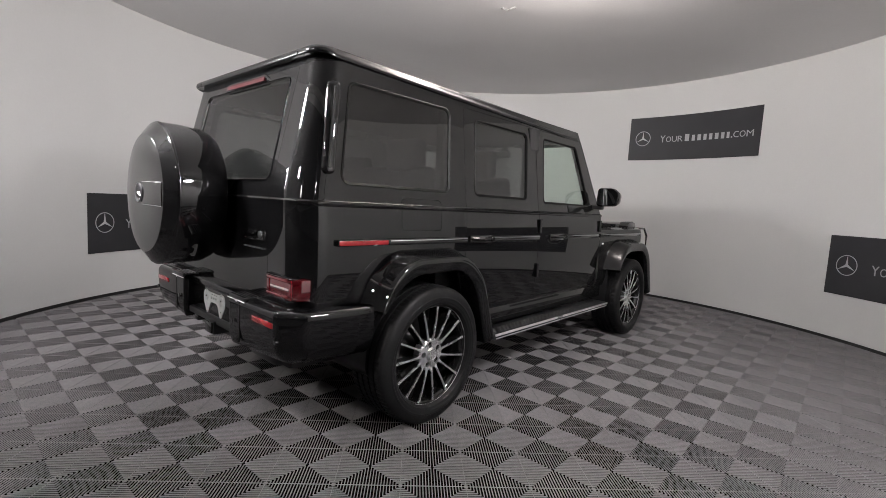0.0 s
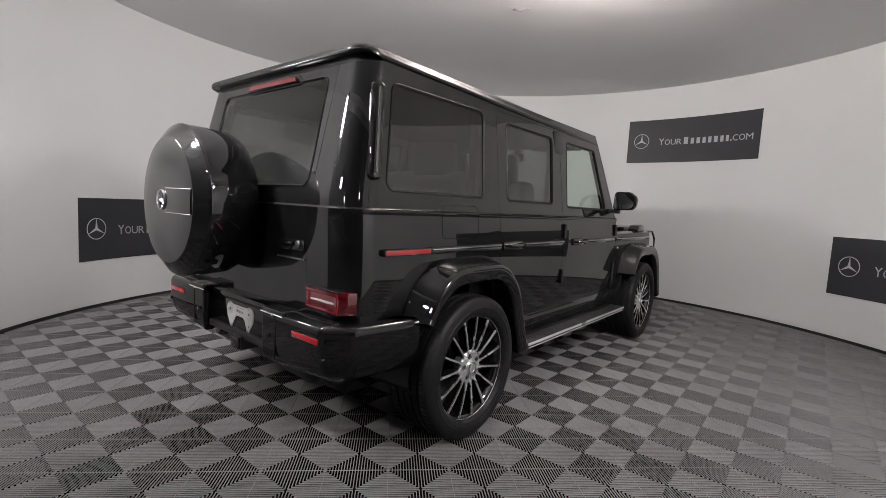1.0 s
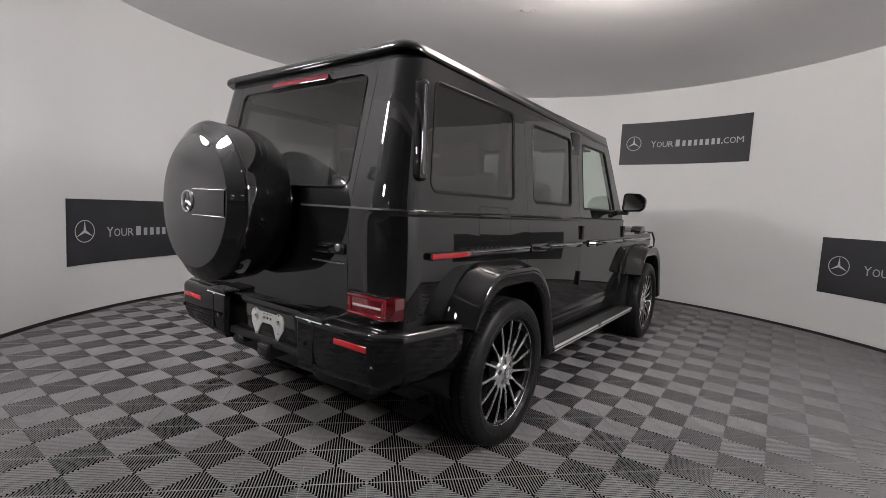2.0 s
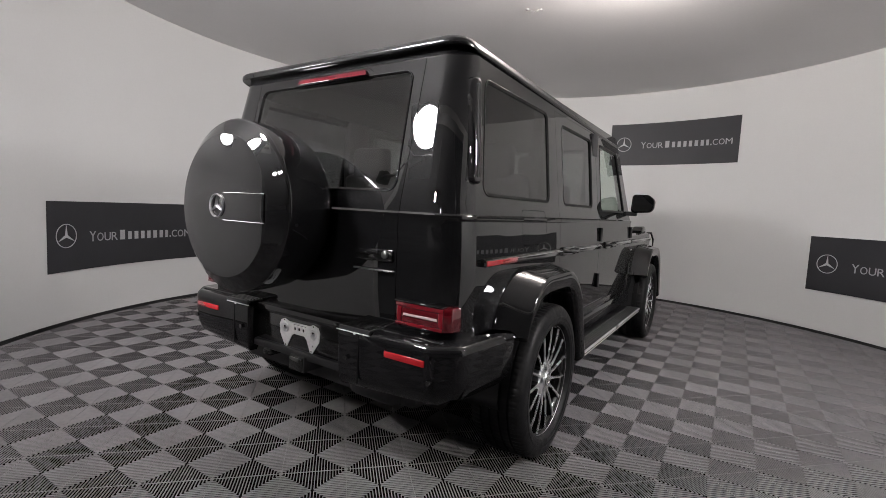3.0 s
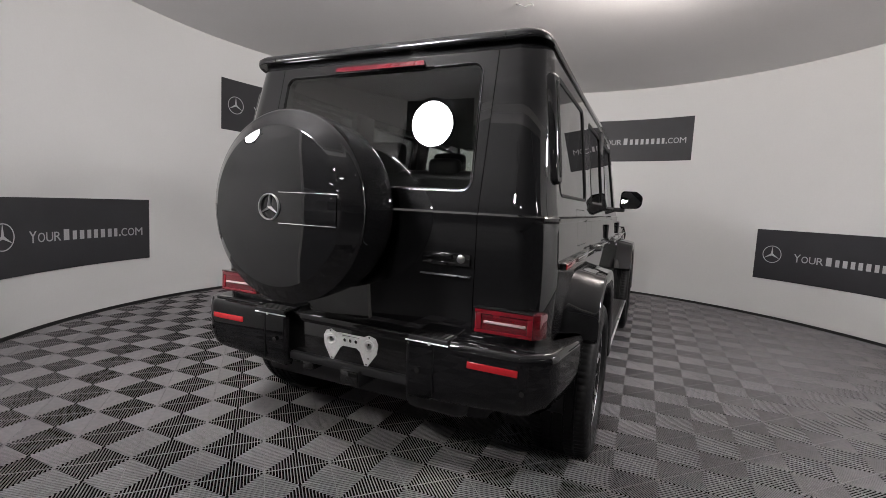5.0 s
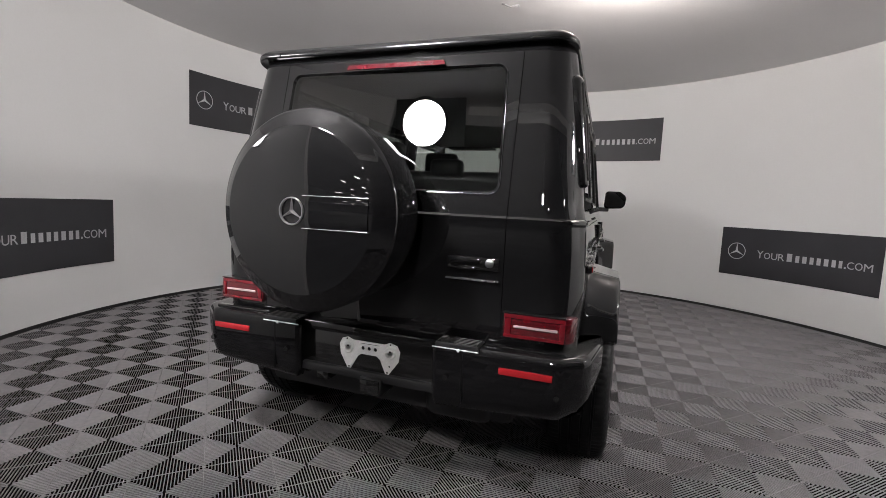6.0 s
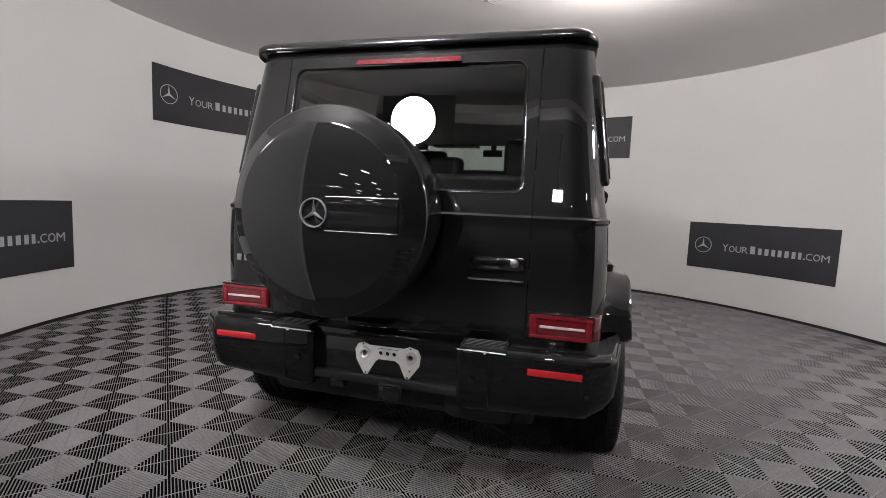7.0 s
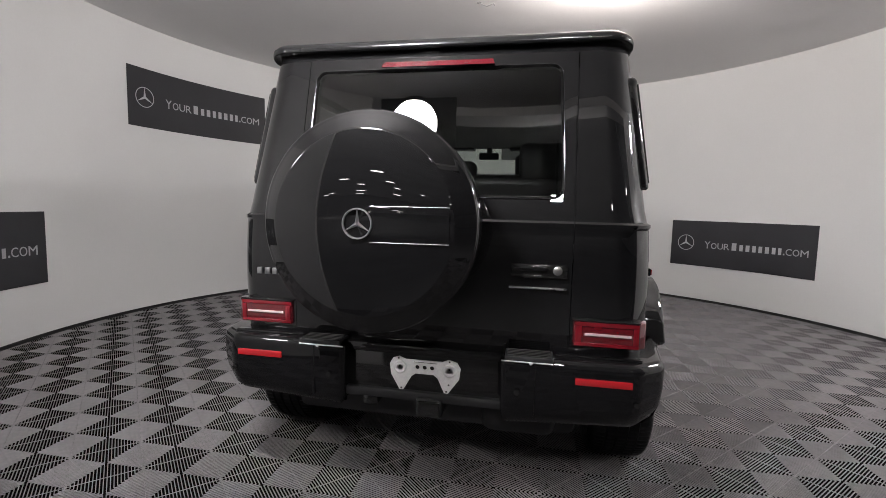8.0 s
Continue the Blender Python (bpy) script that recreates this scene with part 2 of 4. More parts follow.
def wall_piece(name, a0, a1, z0, z1, thick=0.1, step=2.0, r=ROUND):
    n = max(2, int(round(abs(a1 - a0) / step)))
    bm = bmesh.new()
    cols = []
    for i in range(n + 1):
        a = a0 + (a1 - a0) * i / n
        cols.append([bm.verts.new(on_wall(a, z, rr)) for rr, z in ((r, z0), (r + thick, z0), (r + thick, z1), (r, z1))])
    for p, q in zip(cols, cols[1:]):
        for k in range(4):
            bm.faces.new((p[k], q[k], q[(k + 1) % 4], p[(k + 1) % 4]))
    bm.faces.new(cols[0])
    bm.faces.new(cols[-1][::-1])
    return bm


wall = part("wall_round", wall_piece("wall", OPEN_B, 360 + OPEN_A, 0.0, HIGH), WALL)
tagged(wall, "curved plain white painted wall of a round photo booth", "wall", kind="structure")
head = part("wall_header", wall_piece("head", -97.0, OPEN_B - 0.01, HEAD, HIGH), WALL)
tagged(head, "white painted header over the wide opening of the booth", "wall", kind="structure")
trim = part("baseboard", wall_piece("base", OPEN_B + 0.05, 359.95 + OPEN_A, 0.0, 0.03, 0.012, r=ROUND - 0.013), BASE)
tagged(trim, "thin black base trim along the curved white wall", "baseboard", kind="structure")
ceiling = part("ceiling", prismed([(CX + 4.3 * math.cos(a), CY + 4.3 * math.sin(a)) for a in (2 * math.pi * k / 96 for k in range(96))], "z", HIGH + 0.002, HIGH + 0.1), CEILING)
tagged(ceiling, "plain grey-white painted flat ceiling of the booth", "ceiling", kind="structure")
floor = part("floor", prismed([(CX + 4.3 * math.cos(a), CY + 4.3 * math.sin(a)) for a in (2 * math.pi * k / 96 for k in range(96))], "z", -0.12, -0.0046), SUBFLOOR)
tagged(floor, "round floor under grey ribbed plastic tiles, near black for gap shade", "floor", kind="structure")

# dark hall outside the opening
hall = part("hall_floor", boxed(-30, 22, -60, -2.0, -0.2, -0.125), HALL_FLOOR)
tagged(hall, "dark smooth floor of the hall outside the booth", "floor", kind="structure")
for nm, b in (("hall_ceiling", (-30, 22, -60, -2.8, 3.6, 3.7)), ("hall_wall_far", (-30, 22, -60.2, -60, -0.2, 3.7)), ("hall_wall_west", (-30.2, -30, -60, -2, -0.2, 3.7)), ("hall_wall_east", (22, 22.2, -60, -2, -0.2, 3.7))):
    tagged(part(nm, boxed(*b), HALL), "dark unlit surface of the hall outside the booth", "ceiling" if "ceil" in nm else "wall", kind="structure")

# ---- lamps ----
def ceiling_dome(x, y, glow):
    t = thing("ceiling_lamp", "flat lit globe lamp below the ceiling, shielded by an added bowl", "lamp", (x, y, HIGH), "globe lamps on the ceiling")
    part("base_ring", revolved([(0, 0.075), (-0.012, 0.08), (-0.02, 0.06), (-0.02, 0.012), (-0.16, 0.012)], 32, "z", closed=False), WALL, t)
    prof = [(-0.190 + 0.040 * math.cos(a), 0.19 * math.sin(a)) for a in (math.pi * k / 14 for k in range(15))]
    part("globe", revolved(prof, 32, "z", closed=False), glow, t, "warm white glowing glass globe")
    # Unseen bowl, added to block the globe's direct light to the floor.
    part("bowl", revolved([(-0.212, 0.215), (-0.218, 0.208), (-0.232, 0.14), (-0.238, 0.0), (-0.242, 0.0), (-0.236, 0.145), (-0.222, 0.213), (-0.212, 0.221)], 40, "z", closed=False), WALL, t, "added white bowl that keeps direct light off the floor")
    return t


for x, y, glow in ((1.02, 1.26, DOME_GLOW),):
    ceiling_dome(x, y, glow)


def disc_lamp(x, y, z, turn, glow, wall_at, down=26, board=False, size=1.0, drop=0.25):
    t = thing("disc_lamp", "large round white photo lamp, lit, on a black wall arm", "lamp", (x, y, 0), "photo lamps round the booth")
    t.rotation_euler = (0, 0, radians(turn))
    tip = Matrix.Translation((0, 0, z)) @ Matrix.Rotation(radians(-down), 4, "X") @ Matrix.Scale(size, 4)
    body = part("housing", revolved([(-0.09, 0.0), (-0.09, 0.12), (-0.02, 0.2), (0.012, 0.205), (0.012, 0.180), (0.0, 0.178), (0.0, 0.0)], 40, "y", closed=False), TRIM, t)
    body.matrix_local = tip
    face = part("diffuser", revolved([(0.002, 0.0), (0.002, 0.175), (0.008, 0.175), (0.010, 0.0)], 40, "y", closed=False), glow, t, "glowing white diffuser")
    face.matrix_local = tip
    # Added glowing strip, no part of the lamp: it throws light onto the ceiling.
    slot = part("added_uplight", boxed(-0.05, 0.05, -0.036, -0.021, 0.150, 0.190, bevel=0.002), UPLIGHT_GLOW, t, "added glowing strip that brightens the ceiling above")
    slot.matrix_local = tip
    if board:
        back = part("back_board", boxed(-0.30, 0.30, -0.125, -0.108, -0.42, 0.215, bevel=0.006), TRIM, t, "matt black board behind the lamp")
        back.matrix_local = tip
    turned = Matrix.Rotation(radians(-turn), 4, "Z")
    foot = turned @ (Vector(on_wall(wall_at, z - drop, ROUND - 0.012)) - Vector((x, y, 0)))
    part("arm", tubed([(0, -0.06, z - 0.94 * drop), (0, -0.075, z - 1.04 * drop), tuple(foot)], 0.013), TRIM, t)
    part("yoke", tubed([(-0.213 * size, -0.05, z), (-0.213 * size, -0.055, z - 0.64 * drop), (-0.12 * size, -0.06, z - 0.94 * drop), (0.12 * size, -0.06, z - 0.94 * drop), (0.213 * size, -0.055, z - 0.64 * drop), (0.213 * size, -0.05, z)], 0.009), TRIM, t)
    part("wall_plate", boxed(foot.x - 0.05, foot.x + 0.05, foot.y - 0.05, foot.y + 0.05, foot.z - 0.06, foot.z + 0.06, bevel=0.01), TRIM, t)
    return t


disc_lamp(-0.51, -2.02, 2.53, 0, REAR_DISC_GLOW, -109.0, board=True)
disc_lamp(3.25, 0.05, 2.53, 67, SIDE_DISC_GLOW, -22.0, down=68, board=True)
disc_lamp(-1.53, -1.95, 1.90, -24, LEFT_DISC_GLOW, -117.0, down=32, size=0.74, drop=0.02)

for x, y in ((-4.8, -15.7), (-9.4, -21.4), (-5.8, -22.1), (-10.8, -28.7), (-6.6, -27.9), (-21.5, -44.0), (-15.8, -41.7), (-9.9, -40.5), (-24.0, -46.5), (-3.0, -29.0), (-20.0, -52.0), (2.5, -22.0), (3.5, -34.0), (2.2, -5.4), (5.6, -2.7)):
    t = thing("hall_lamp", "round lit lamp under the dark hall ceiling", "lamp", (x, y, 3.6), "lamps of the hall")
    q = 0.14 if y > -6 else 0.42 if y > -35 else 0.7
    part("rim", revolved([(0, q + 0.03), (-0.06, q + 0.03), (-0.06, q), (0, q)], 20, "z"), TRIM, t)
    part("diffuser", revolved([(-0.01, 0.0), (-0.01, q - 0.002), (-0.05, q - 0.002), (-0.055, 0.0)], 20, "z", closed=False), HALL_GLOW, t)


def panel_lamp(x, y, z, turn, down):
    t = thing("panel_lamp", "small square lit photo lamp on a rod under the hall ceiling", "lamp", (x, y, z))
    tip = Matrix.Rotation(radians(turn), 4, "Z") @ Matrix.Rotation(radians(-down), 4, "X")
    body = part("housing", boxed(-0.075, 0.075, -0.07, -0.006, -0.075, 0.075, bevel=0.012), TRIM, t)
    body.matrix_local = tip
    face = part("diffuser", boxed(-0.06, 0.06, -0.006, 0.002, -0.06, 0.06, bevel=0.001, seg=1), PANEL_GLOW, t, "glowing white square diffuser")
    face.matrix_local = tip
    part("rod", tubed([(0, -0.04, 0.09), (0, -0.04, 3.6 - z)], 0.012), TRIM, t)


panel_lamp(0.64, -3.8, 2.8, -2, 30)

# Thin bent tube, coloured grey to draw a faint shadow mark on the ceiling.
hook = thing("ceiling_shadow_mark", "thin grey squiggle standing in for a faint shadow mark on the ceiling", "hook", (-0.1, 1.93, HIGH))
part("wire", tubed([(-0.07, 0.0, -0.002), (-0.03, 0.01, -0.02), (0.0, 0.0, -0.035), (0.03, -0.01, -0.03), (0.06, 0.0, -0.015), (0.075, 0.01, -0.03)], 0.004, 8), MARK_GREY, hook)
part("plate", revolved([(-0.004, 0.018), (0.001, 0.02)], 14, "z", (-0.07, 0, 0), closed=False), MARK_GREY, hook)

# ---- banners on the wall ----
def letter_mesh(char):
    """A capital letter in a unit square, one deep."""
    cu = bpy.data.curves.new("letter", "FONT")
    cu.body, cu.extrude, cu.resolution_u = char, 0.02, 3
    ob = new("letter", cu)
    bpy.context.view_layer.update()
    me = bpy.data.meshes.new_from_object(ob.evaluated_get(bpy.context.evaluated_depsgraph_get()))
    bpy.data.objects.remove(ob)
    lo = [min(v.co[k] for v in me.vertices) for k in range(3)]
    hi = [max(v.co[k] for v in me.vertices) for k in range(3)]
    for v in me.vertices:
        v.co = [(v.co[k] - lo[k]) / (hi[k] - lo[k]) for k in range(3)]
    return me


LETTERS = {c: letter_mesh(c) for c in "YOURCM"}


def banner(a_left, a_right, z0, z1, text=True):
    """a_left, a_right: the ends as one faces it, in degrees round the booth."""
    t = thing("banner", "dark grey vinyl banner with pale emblem and lettering on curved wall", "banner", (0, 0, 0), "banners on the wall")
    span = a_right - a_left
    r0 = ROUND - 0.004

    def bent(bm, r):
        for v in bm.verts:
            v.co = on_wall(a_left + span * v.co.x, z0 + (z1 - z0) * v.co.z, r - v.co.y)
        return bm

    sheet = bmesh.new()
    n = 14
    g = [[sheet.verts.new((i / n, d, k)) for i in range(n + 1)] for d, k in ((0, 0), (0.003, 0), (0.003, 1), (0, 1))]
    for q in range(4):
        for i in range(n):
            sheet.faces.new((g[q][i], g[q][i + 1], g[(q + 1) % 4][i + 1], g[(q + 1) % 4][i]))
    sheet.faces.new([g[q][0] for q in range(4)])
    sheet.faces.new([g[q][n] for q in range(4)])
    part("sheet", bent(sheet, r0), BANNER, t)
    wide = abs(span) * math.pi / 180 * ROUND
    high = z1 - z0
    asp = high / wide
    ring = bmesh.new()
    cx, cz, rr = 0.112, 0.51, 0.172
    pts = 40
    rows = []
    for k in range(pts):
        a = 2 * math.pi * k / pts
        rows.append([ring.verts.new((cx + q * asp * math.cos(a), d, cz + q * math.sin(a))) for q, d in ((rr, 0.0), (rr, 0.0055), (rr * 0.93, 0.0055), (rr * 0.93, 0.0))])
    for k in range(pts):
        a, b = rows[k], rows[(k + 1) % pts]
        for q in range(4):
            ring.faces.new((a[q], b[q], b[(q + 1) % 4], a[(q + 1) % 4]))
    for k in range(3):
        a = radians(90 + 120 * k)
        c, s = math.cos(a), math.sin(a)
        out = [(rr * 0.95 * c, rr * 0.95 * s)]
        out += [(0.022 * math.cos(a + w), 0.022 * math.sin(a + w)) for w in (1.25, math.pi, -1.25)]
        lo = [ring.verts.new((cx + u * asp, 0.0, cz + v)) for u, v in out]
        hi = [ring.verts.new((cx + u * asp, 0.0055, cz + v)) for u, v in out]
        ring.faces.new(hi)
        for q in range(4):
            ring.faces.new((lo[q], lo[(q + 1) % 4], hi[(q + 1) % 4], hi[q]))
    part("emblem", bent(ring, r0), PRINT, t, "pale round emblem")
    # the words as letters, the trade name between them as plain bars
    widths = [1.15, 1.1, 1.1, 1.1, 1.35, 1.0, 1.1, 1.0, 1.0, 1.1, 1.0, 0.85, 0.4, 1.05, 1.15, 1.35]
    u, total = 0.25, sum(widths)
    for i, w in enumerate(widths):
        du = (0.955 - 0.25) * w / total
        tall = 0.155 if i in (0, 4) else (0.03 if i == 12 else 0.128)
        char = "YOUR--------.COM"[i]
        u0, u1 = (u + du * 0.06, u + du * 0.92) if char not in "-." else (u + du * 0.22, u + du * 0.78)
        bm = bmesh.new()
        if char in "-.":
            box(bm, u0, u1, 0.0, 0.005, 0.405, 0.405 + tall)
            part("letter_bar", bent(bm, r0), LETTER, t)
        else:
            bm.from_mesh(LETTERS[char])
            for v in bm.verts:
                v.co = (u0 + (u1 - u0) * v.co.x, 0.005 * v.co.z, 0.405 + tall * v.co.y)
            part("letter", bent(bm, r0), LETTER, t)
        u += du
    return t


banner(94.0, 68.85, 2.03, 2.655)
banner(55.5, 30.35, 0.49, 1.115)
banner(-147.1 + 360, -172.1 + 360, 0.482, 1.112)
banner(174.5, 149.0, 2.03, 2.662)

# ---- the car ----
car = thing("car", "glossy black boxy off-road car with a spare wheel on its back", "car", (0, 0, 0))


def ring_at(z, w, yr, yf, r, rf=0.06, seg=7):
    pts = [(-w, yr), (w, yr), (w, yf), (-w, yf)]
    return [(u, v, z) for u, v in rounded(pts, [r, r, rf, rf], seg)]


# height, half width, rear, front, corner radius
SHELL = [
    (0.50, 0.804, -0.738, 2.36, 0.13), (0.58, 0.8155, -0.750, 2.36, 0.14), (0.66, 0.8245, -0.755, 2.36, 0.142), (0.74, 0.831, -0.760, 2.36, 0.144), (0.82, 0.8352, -0.763, 2.36, 0.144), (0.90, 0.8373, -0.765, 2.36, 0.145),
    (0.96, 0.8375, -0.766, 2.36, 0.145), (1.02, 0.8362, -0.767, 2.36, 0.145), (1.08, 0.8338, -0.767, 2.36, 0.145), (1.14, 0.8302, -0.767, 2.36, 0.145), (1.168, 0.8282, -0.767, 2.36, 0.145), (1.177, 0.833, -0.770, 2.36, 0.145),
    (1.188, 0.833, -0.770, 2.36, 0.145), (1.196, 0.8225, -0.762, 2.35, 0.145), (1.24, 0.8130, -0.755, 2.33, 0.145), (1.76, 0.751, -0.636, 2.02, 0.115), (1.875, 0.735, -0.612, 1.95, 0.11),
]


def side_x(z):
    for a, b in zip(SHELL, SHELL[1:]):
        if a[0] <= z <= b[0]:
            return a[1] + (b[1] - a[1]) * (z - a[0]) / (b[0] - a[0])
    return SHELL[0][1] if z < 0.5 else SHELL[-1][1]


def surf_x(y, z):
    """The side's distance from the middle at a place, round the rear corner too."""
    w = side_x(z)
    r = 0.145 if z < 1.24 else 0.145 - 0.03 * (z - 1.24) / 0.52
    d = rear_y(z) + r - y
    return w if d <= 0 else w - r + math.sqrt(max(r * r - d * d, 0.0))


def rear_y(z):
    for a, b in zip(SHELL, SHELL[1:]):
        if a[0] <= z <= b[0]:
            return a[2] + (b[2] - a[2]) * (z - a[0]) / (b[0] - a[0])
    return SHELL[0][2] if z < 0.5 else SHELL[-1][2]


def outer():
    return solid(loft([ring_at(*s) for s in SHELL]))


def hollow():
    return solid(loft([ring_at(z, w - 0.045, yr + 0.045, yf - 0.05, max(r - 0.04, 0.02)) for z, w, yr, yf, r in [(0.56, 0.800, -0.745, 2.36, 0.13)] + SHELL[1:-1] + [(1.84, 0.738, -0.616, 1.96, 0.11)]]))


QUARTER = rounded([(-0.552, 1.276), (0.214, 1.276), (0.244, 1.764), (-0.481, 1.764)], 0.045)
REAR_SIDE = rounded([(0.452, 1.272), (1.058, 1.272), (1.086, 1.745), (0.47, 1.745)], 0.04)
FRONT_SIDE = rounded([(1.292, 1.258), (2.075, 1.258), (1.845, 1.745), (1.315, 1.745)], [0.03, 0.03, 0.05, 0.03])
BACK_WIN = rounded([(-0.512, 1.280), (0.506, 1.280), (0.486, 1.787), (-0.510, 1.787)], 0.04)


def grown(pts, d):
    """An outline moved outwards by d, for outlines that turn one way."""
    n = len(pts)
    area = sum(pts[i][0] * pts[(i + 1) % n][1] - pts[(i + 1) % n][0] * pts[i][1] for i in range(n))
    s = 1 if area > 0 else -1
    out = []
    for i in range(n):
        p, a, b = Vector(pts[i]), Vector(pts[i - 1]), Vector(pts[(i + 1) % n])
        t = (b - a).normalized()
        out.append((p.x + s * d * t.y, p.y - s * d * t.x))
    return out


ARCH = rounded([(-0.40, 0.30), (-0.36, 0.72), (-0.22, 0.86), (0.23, 0.86), (0.37, 0.72), (0.48, 0.30)], 0.08)
DOOR_R = [(0.365, 0.46), (1.225, 0.46), (1.212, 1.19), (1.195, 1.80), (0.365, 1.80)]
DOOR_F = [(1.229, 0.46), (2.27, 0.46), (2.27, 1.22), (1.93, 1.80), (1.199, 1.80), (1.216, 1.19)]
GATE = rounded([(-0.547, 0.69), (0.546, 0.69), (0.546, 1.862), (-0.547, 1.862)], 0.012)
FUEL = rect(-0.172, 0.135, 1.058, 1.226, 0.025)
GAP = 0.0028


def pr(pts, axis, d0, d1):
    return solid(prismed(pts, axis, d0, d1))


shell = carve(outer(), ("DIFFERENCE", hollow()))
arches = [("DIFFERENCE", pr([(u + o, v) for u, v in ARCH], "x", s * 0.55, s * 1.1)) for s in (1, -1) for o in (0, 2.89)]
shell_cut = carve(shell, *arches)
body = carve(
    shell_cut.copy(),
    ("DIFFERENCE", pr(grown(GATE, GAP), "y", -1.0, -0.45)),
    ("DIFFERENCE", pr(BACK_WIN, "y", -1.0, -0.3)),
    *[("DIFFERENCE", pr(grown(p, GAP), "x", s * 0.6, s * 1.1)) for s in (1, -1) for p in (DOOR_R, DOOR_F)],
    *[("DIFFERENCE", pr(QUARTER, "x", s * 0.6, s * 1.1)) for s in (1, -1)],
    ("DIFFERENCE", pr(grown(FUEL, GAP), "x", 0.77, 1.1)),
    # windscreen
    ("DIFFERENCE", solid(loft([[(-0.70, 1.7, 1.80), (0.70, 1.7, 1.80), (0.70, 2.6, 1.80), (-0.70, 2.6, 1.80)][::-1], [(-0.77, 2.0, 1.24), (0.77, 2.0, 1.24), (0.77, 2.6, 1.24), (-0.77, 2.6, 1.24)][::-1]]))),
)
body_ob = part("body", body, PAINT, car, "glossy black boxy car body", weighted=True)

gate = part("tailgate", carve(shell_cut.copy(), ("INTERSECT", pr(GATE, "y", -1.0, -0.5)), ("DIFFERENCE", pr(BACK_WIN, "y", -1.0, -0.3))), PAINT, car, weighted=True)
door_obs = []
for s in (1, -1):
    for pts, win in ((DOOR_R, REAR_SIDE), (DOOR_F, FRONT_SIDE)):
        me = carve(shell_cut.copy(), ("INTERSECT", pr(pts, "x", s * 0.65, s * 1.0)), ("DIFFERENCE", pr(win, "x", s * 0.55, s * 1.1)))
        door_obs.append((s, part("door", me, PAINT, car, weighted=True), win))
flap = carve(shell_cut.copy(), ("INTERSECT", pr(FUEL, "x", 0.8, 1.0)))
smooth_by_angle(flap, 8)
part("fuel_flap", flap, PAINT, car)


def side_sheet(pts, s, inset, thick):
    """A plate that follows the leaning side above the belt."""
    bm = bmesh.new()
    a = [bm.verts.new((s * (surf_x(u, v) - inset), u, v)) for u, v in pts]
    b = [bm.verts.new((s * (surf_x(u, v) - inset - thick), u, v)) for u, v in pts]
    n = len(pts)
    bm.faces.new(a)
    bm.faces.new(b[::-1])
    for i in range(n):
        bm.faces.new((a[i], b[i], b[(i + 1) % n], a[(i + 1) % n]))
    return bm


def side_frame(pts, s, wide, proud, inset):
    """A rubber frame round a side window."""
    bm = bmesh.new()
    big, small = grown(pts, wide * 0.35), grown(pts, -wide * 0.65)
    rings = []
    for (u0, v0), (u1, v1), (um, vm) in zip(big, small, pts):
        rings.append([bm.verts.new(p) for p in ((s * (side_x(v0) - 0.002), u0, v0), (s * (side_x(vm) + proud), um, vm), (s * (side_x(v1) - 0.002), u1, v1), (s * (side_x(v1) - inset), u1, v1), (s * (side_x(vm) - inset), um, vm))])
    n = len(rings)
    for i in range(n):
        a, b = rings[i], rings[(i + 1) % n]
        for k in range(5):
            bm.faces.new((a[k], b[k], b[(k + 1) % 5], a[(k + 1) % 5]))
    return bm


def rear_sheet(pts, inset, thick):
    bm = bmesh.new()
    a = [bm.verts.new((u, rear_y(v) + inset, v)) for u, v in pts]
    b = [bm.verts.new((u, rear_y(v) + inset + thick, v)) for u, v in pts]
    n = len(pts)
    bm.faces.new(a)
    bm.faces.new(b[::-1])
    for i in range(n):
        bm.faces.new((a[i], b[i], b[(i + 1) % n], a[(i + 1) % n]))
    return bm


def backed(ob):
    """Leaves the tint and the gloss to the outer face alone."""
    ob.data.materials.append(GLASS_BACK)
    for p in list(ob.data.polygons)[1:]:
        p.material_index = 1
    return ob


for s in (1, -1):
    q = backed(part("quarter_window", side_sheet(QUARTER, s, 0.006, 0.002), GLASS_DARK, car, "dark tinted side glass"))
    part("window_seal", side_frame(QUARTER, s, 0.018, 0.003, 0.02), SEAL, q)
for s, d, win in door_obs:
    clear = win is FRONT_SIDE
    g = backed(part("window", side_sheet(win, s, 0.008, 0.002), GLASS_CLEAR if clear else GLASS_DARK, d, "clear greenish glass" if clear else "dark tinted glass"))
    part("window_seal", side_frame(win, s, 0.018, 0.003, 0.02), SEAL, d)
backed(part("rear_window", rear_sheet(BACK_WIN, 0.004, 0.002), GLASS_REAR, gate, "dark tinted rear glass"))


def rear_frame(pts, wide, proud):
    bm = bmesh.new()
    big, small = grown(pts, wide * 0.5), grown(pts, -wide * 0.5)
    rings = []
    for (u0, v0), (u1, v1), (um, vm) in zip(big, small, pts):
        rings.append([bm.verts.new(p) for p in ((u0, rear_y(v0) + 0.002, v0), (um, rear_y(vm) - proud, vm), (u1, rear_y(v1) + 0.004, v1), (um, rear_y(vm) + 0.02, vm))])
    n = len(rings)
    for i in range(n):
        a, b = rings[i], rings[(i + 1) % n]
        for k in range(4):
            bm.faces.new((a[k], b[k], b[(k + 1) % 4], a[(k + 1) % 4]))
    return bm


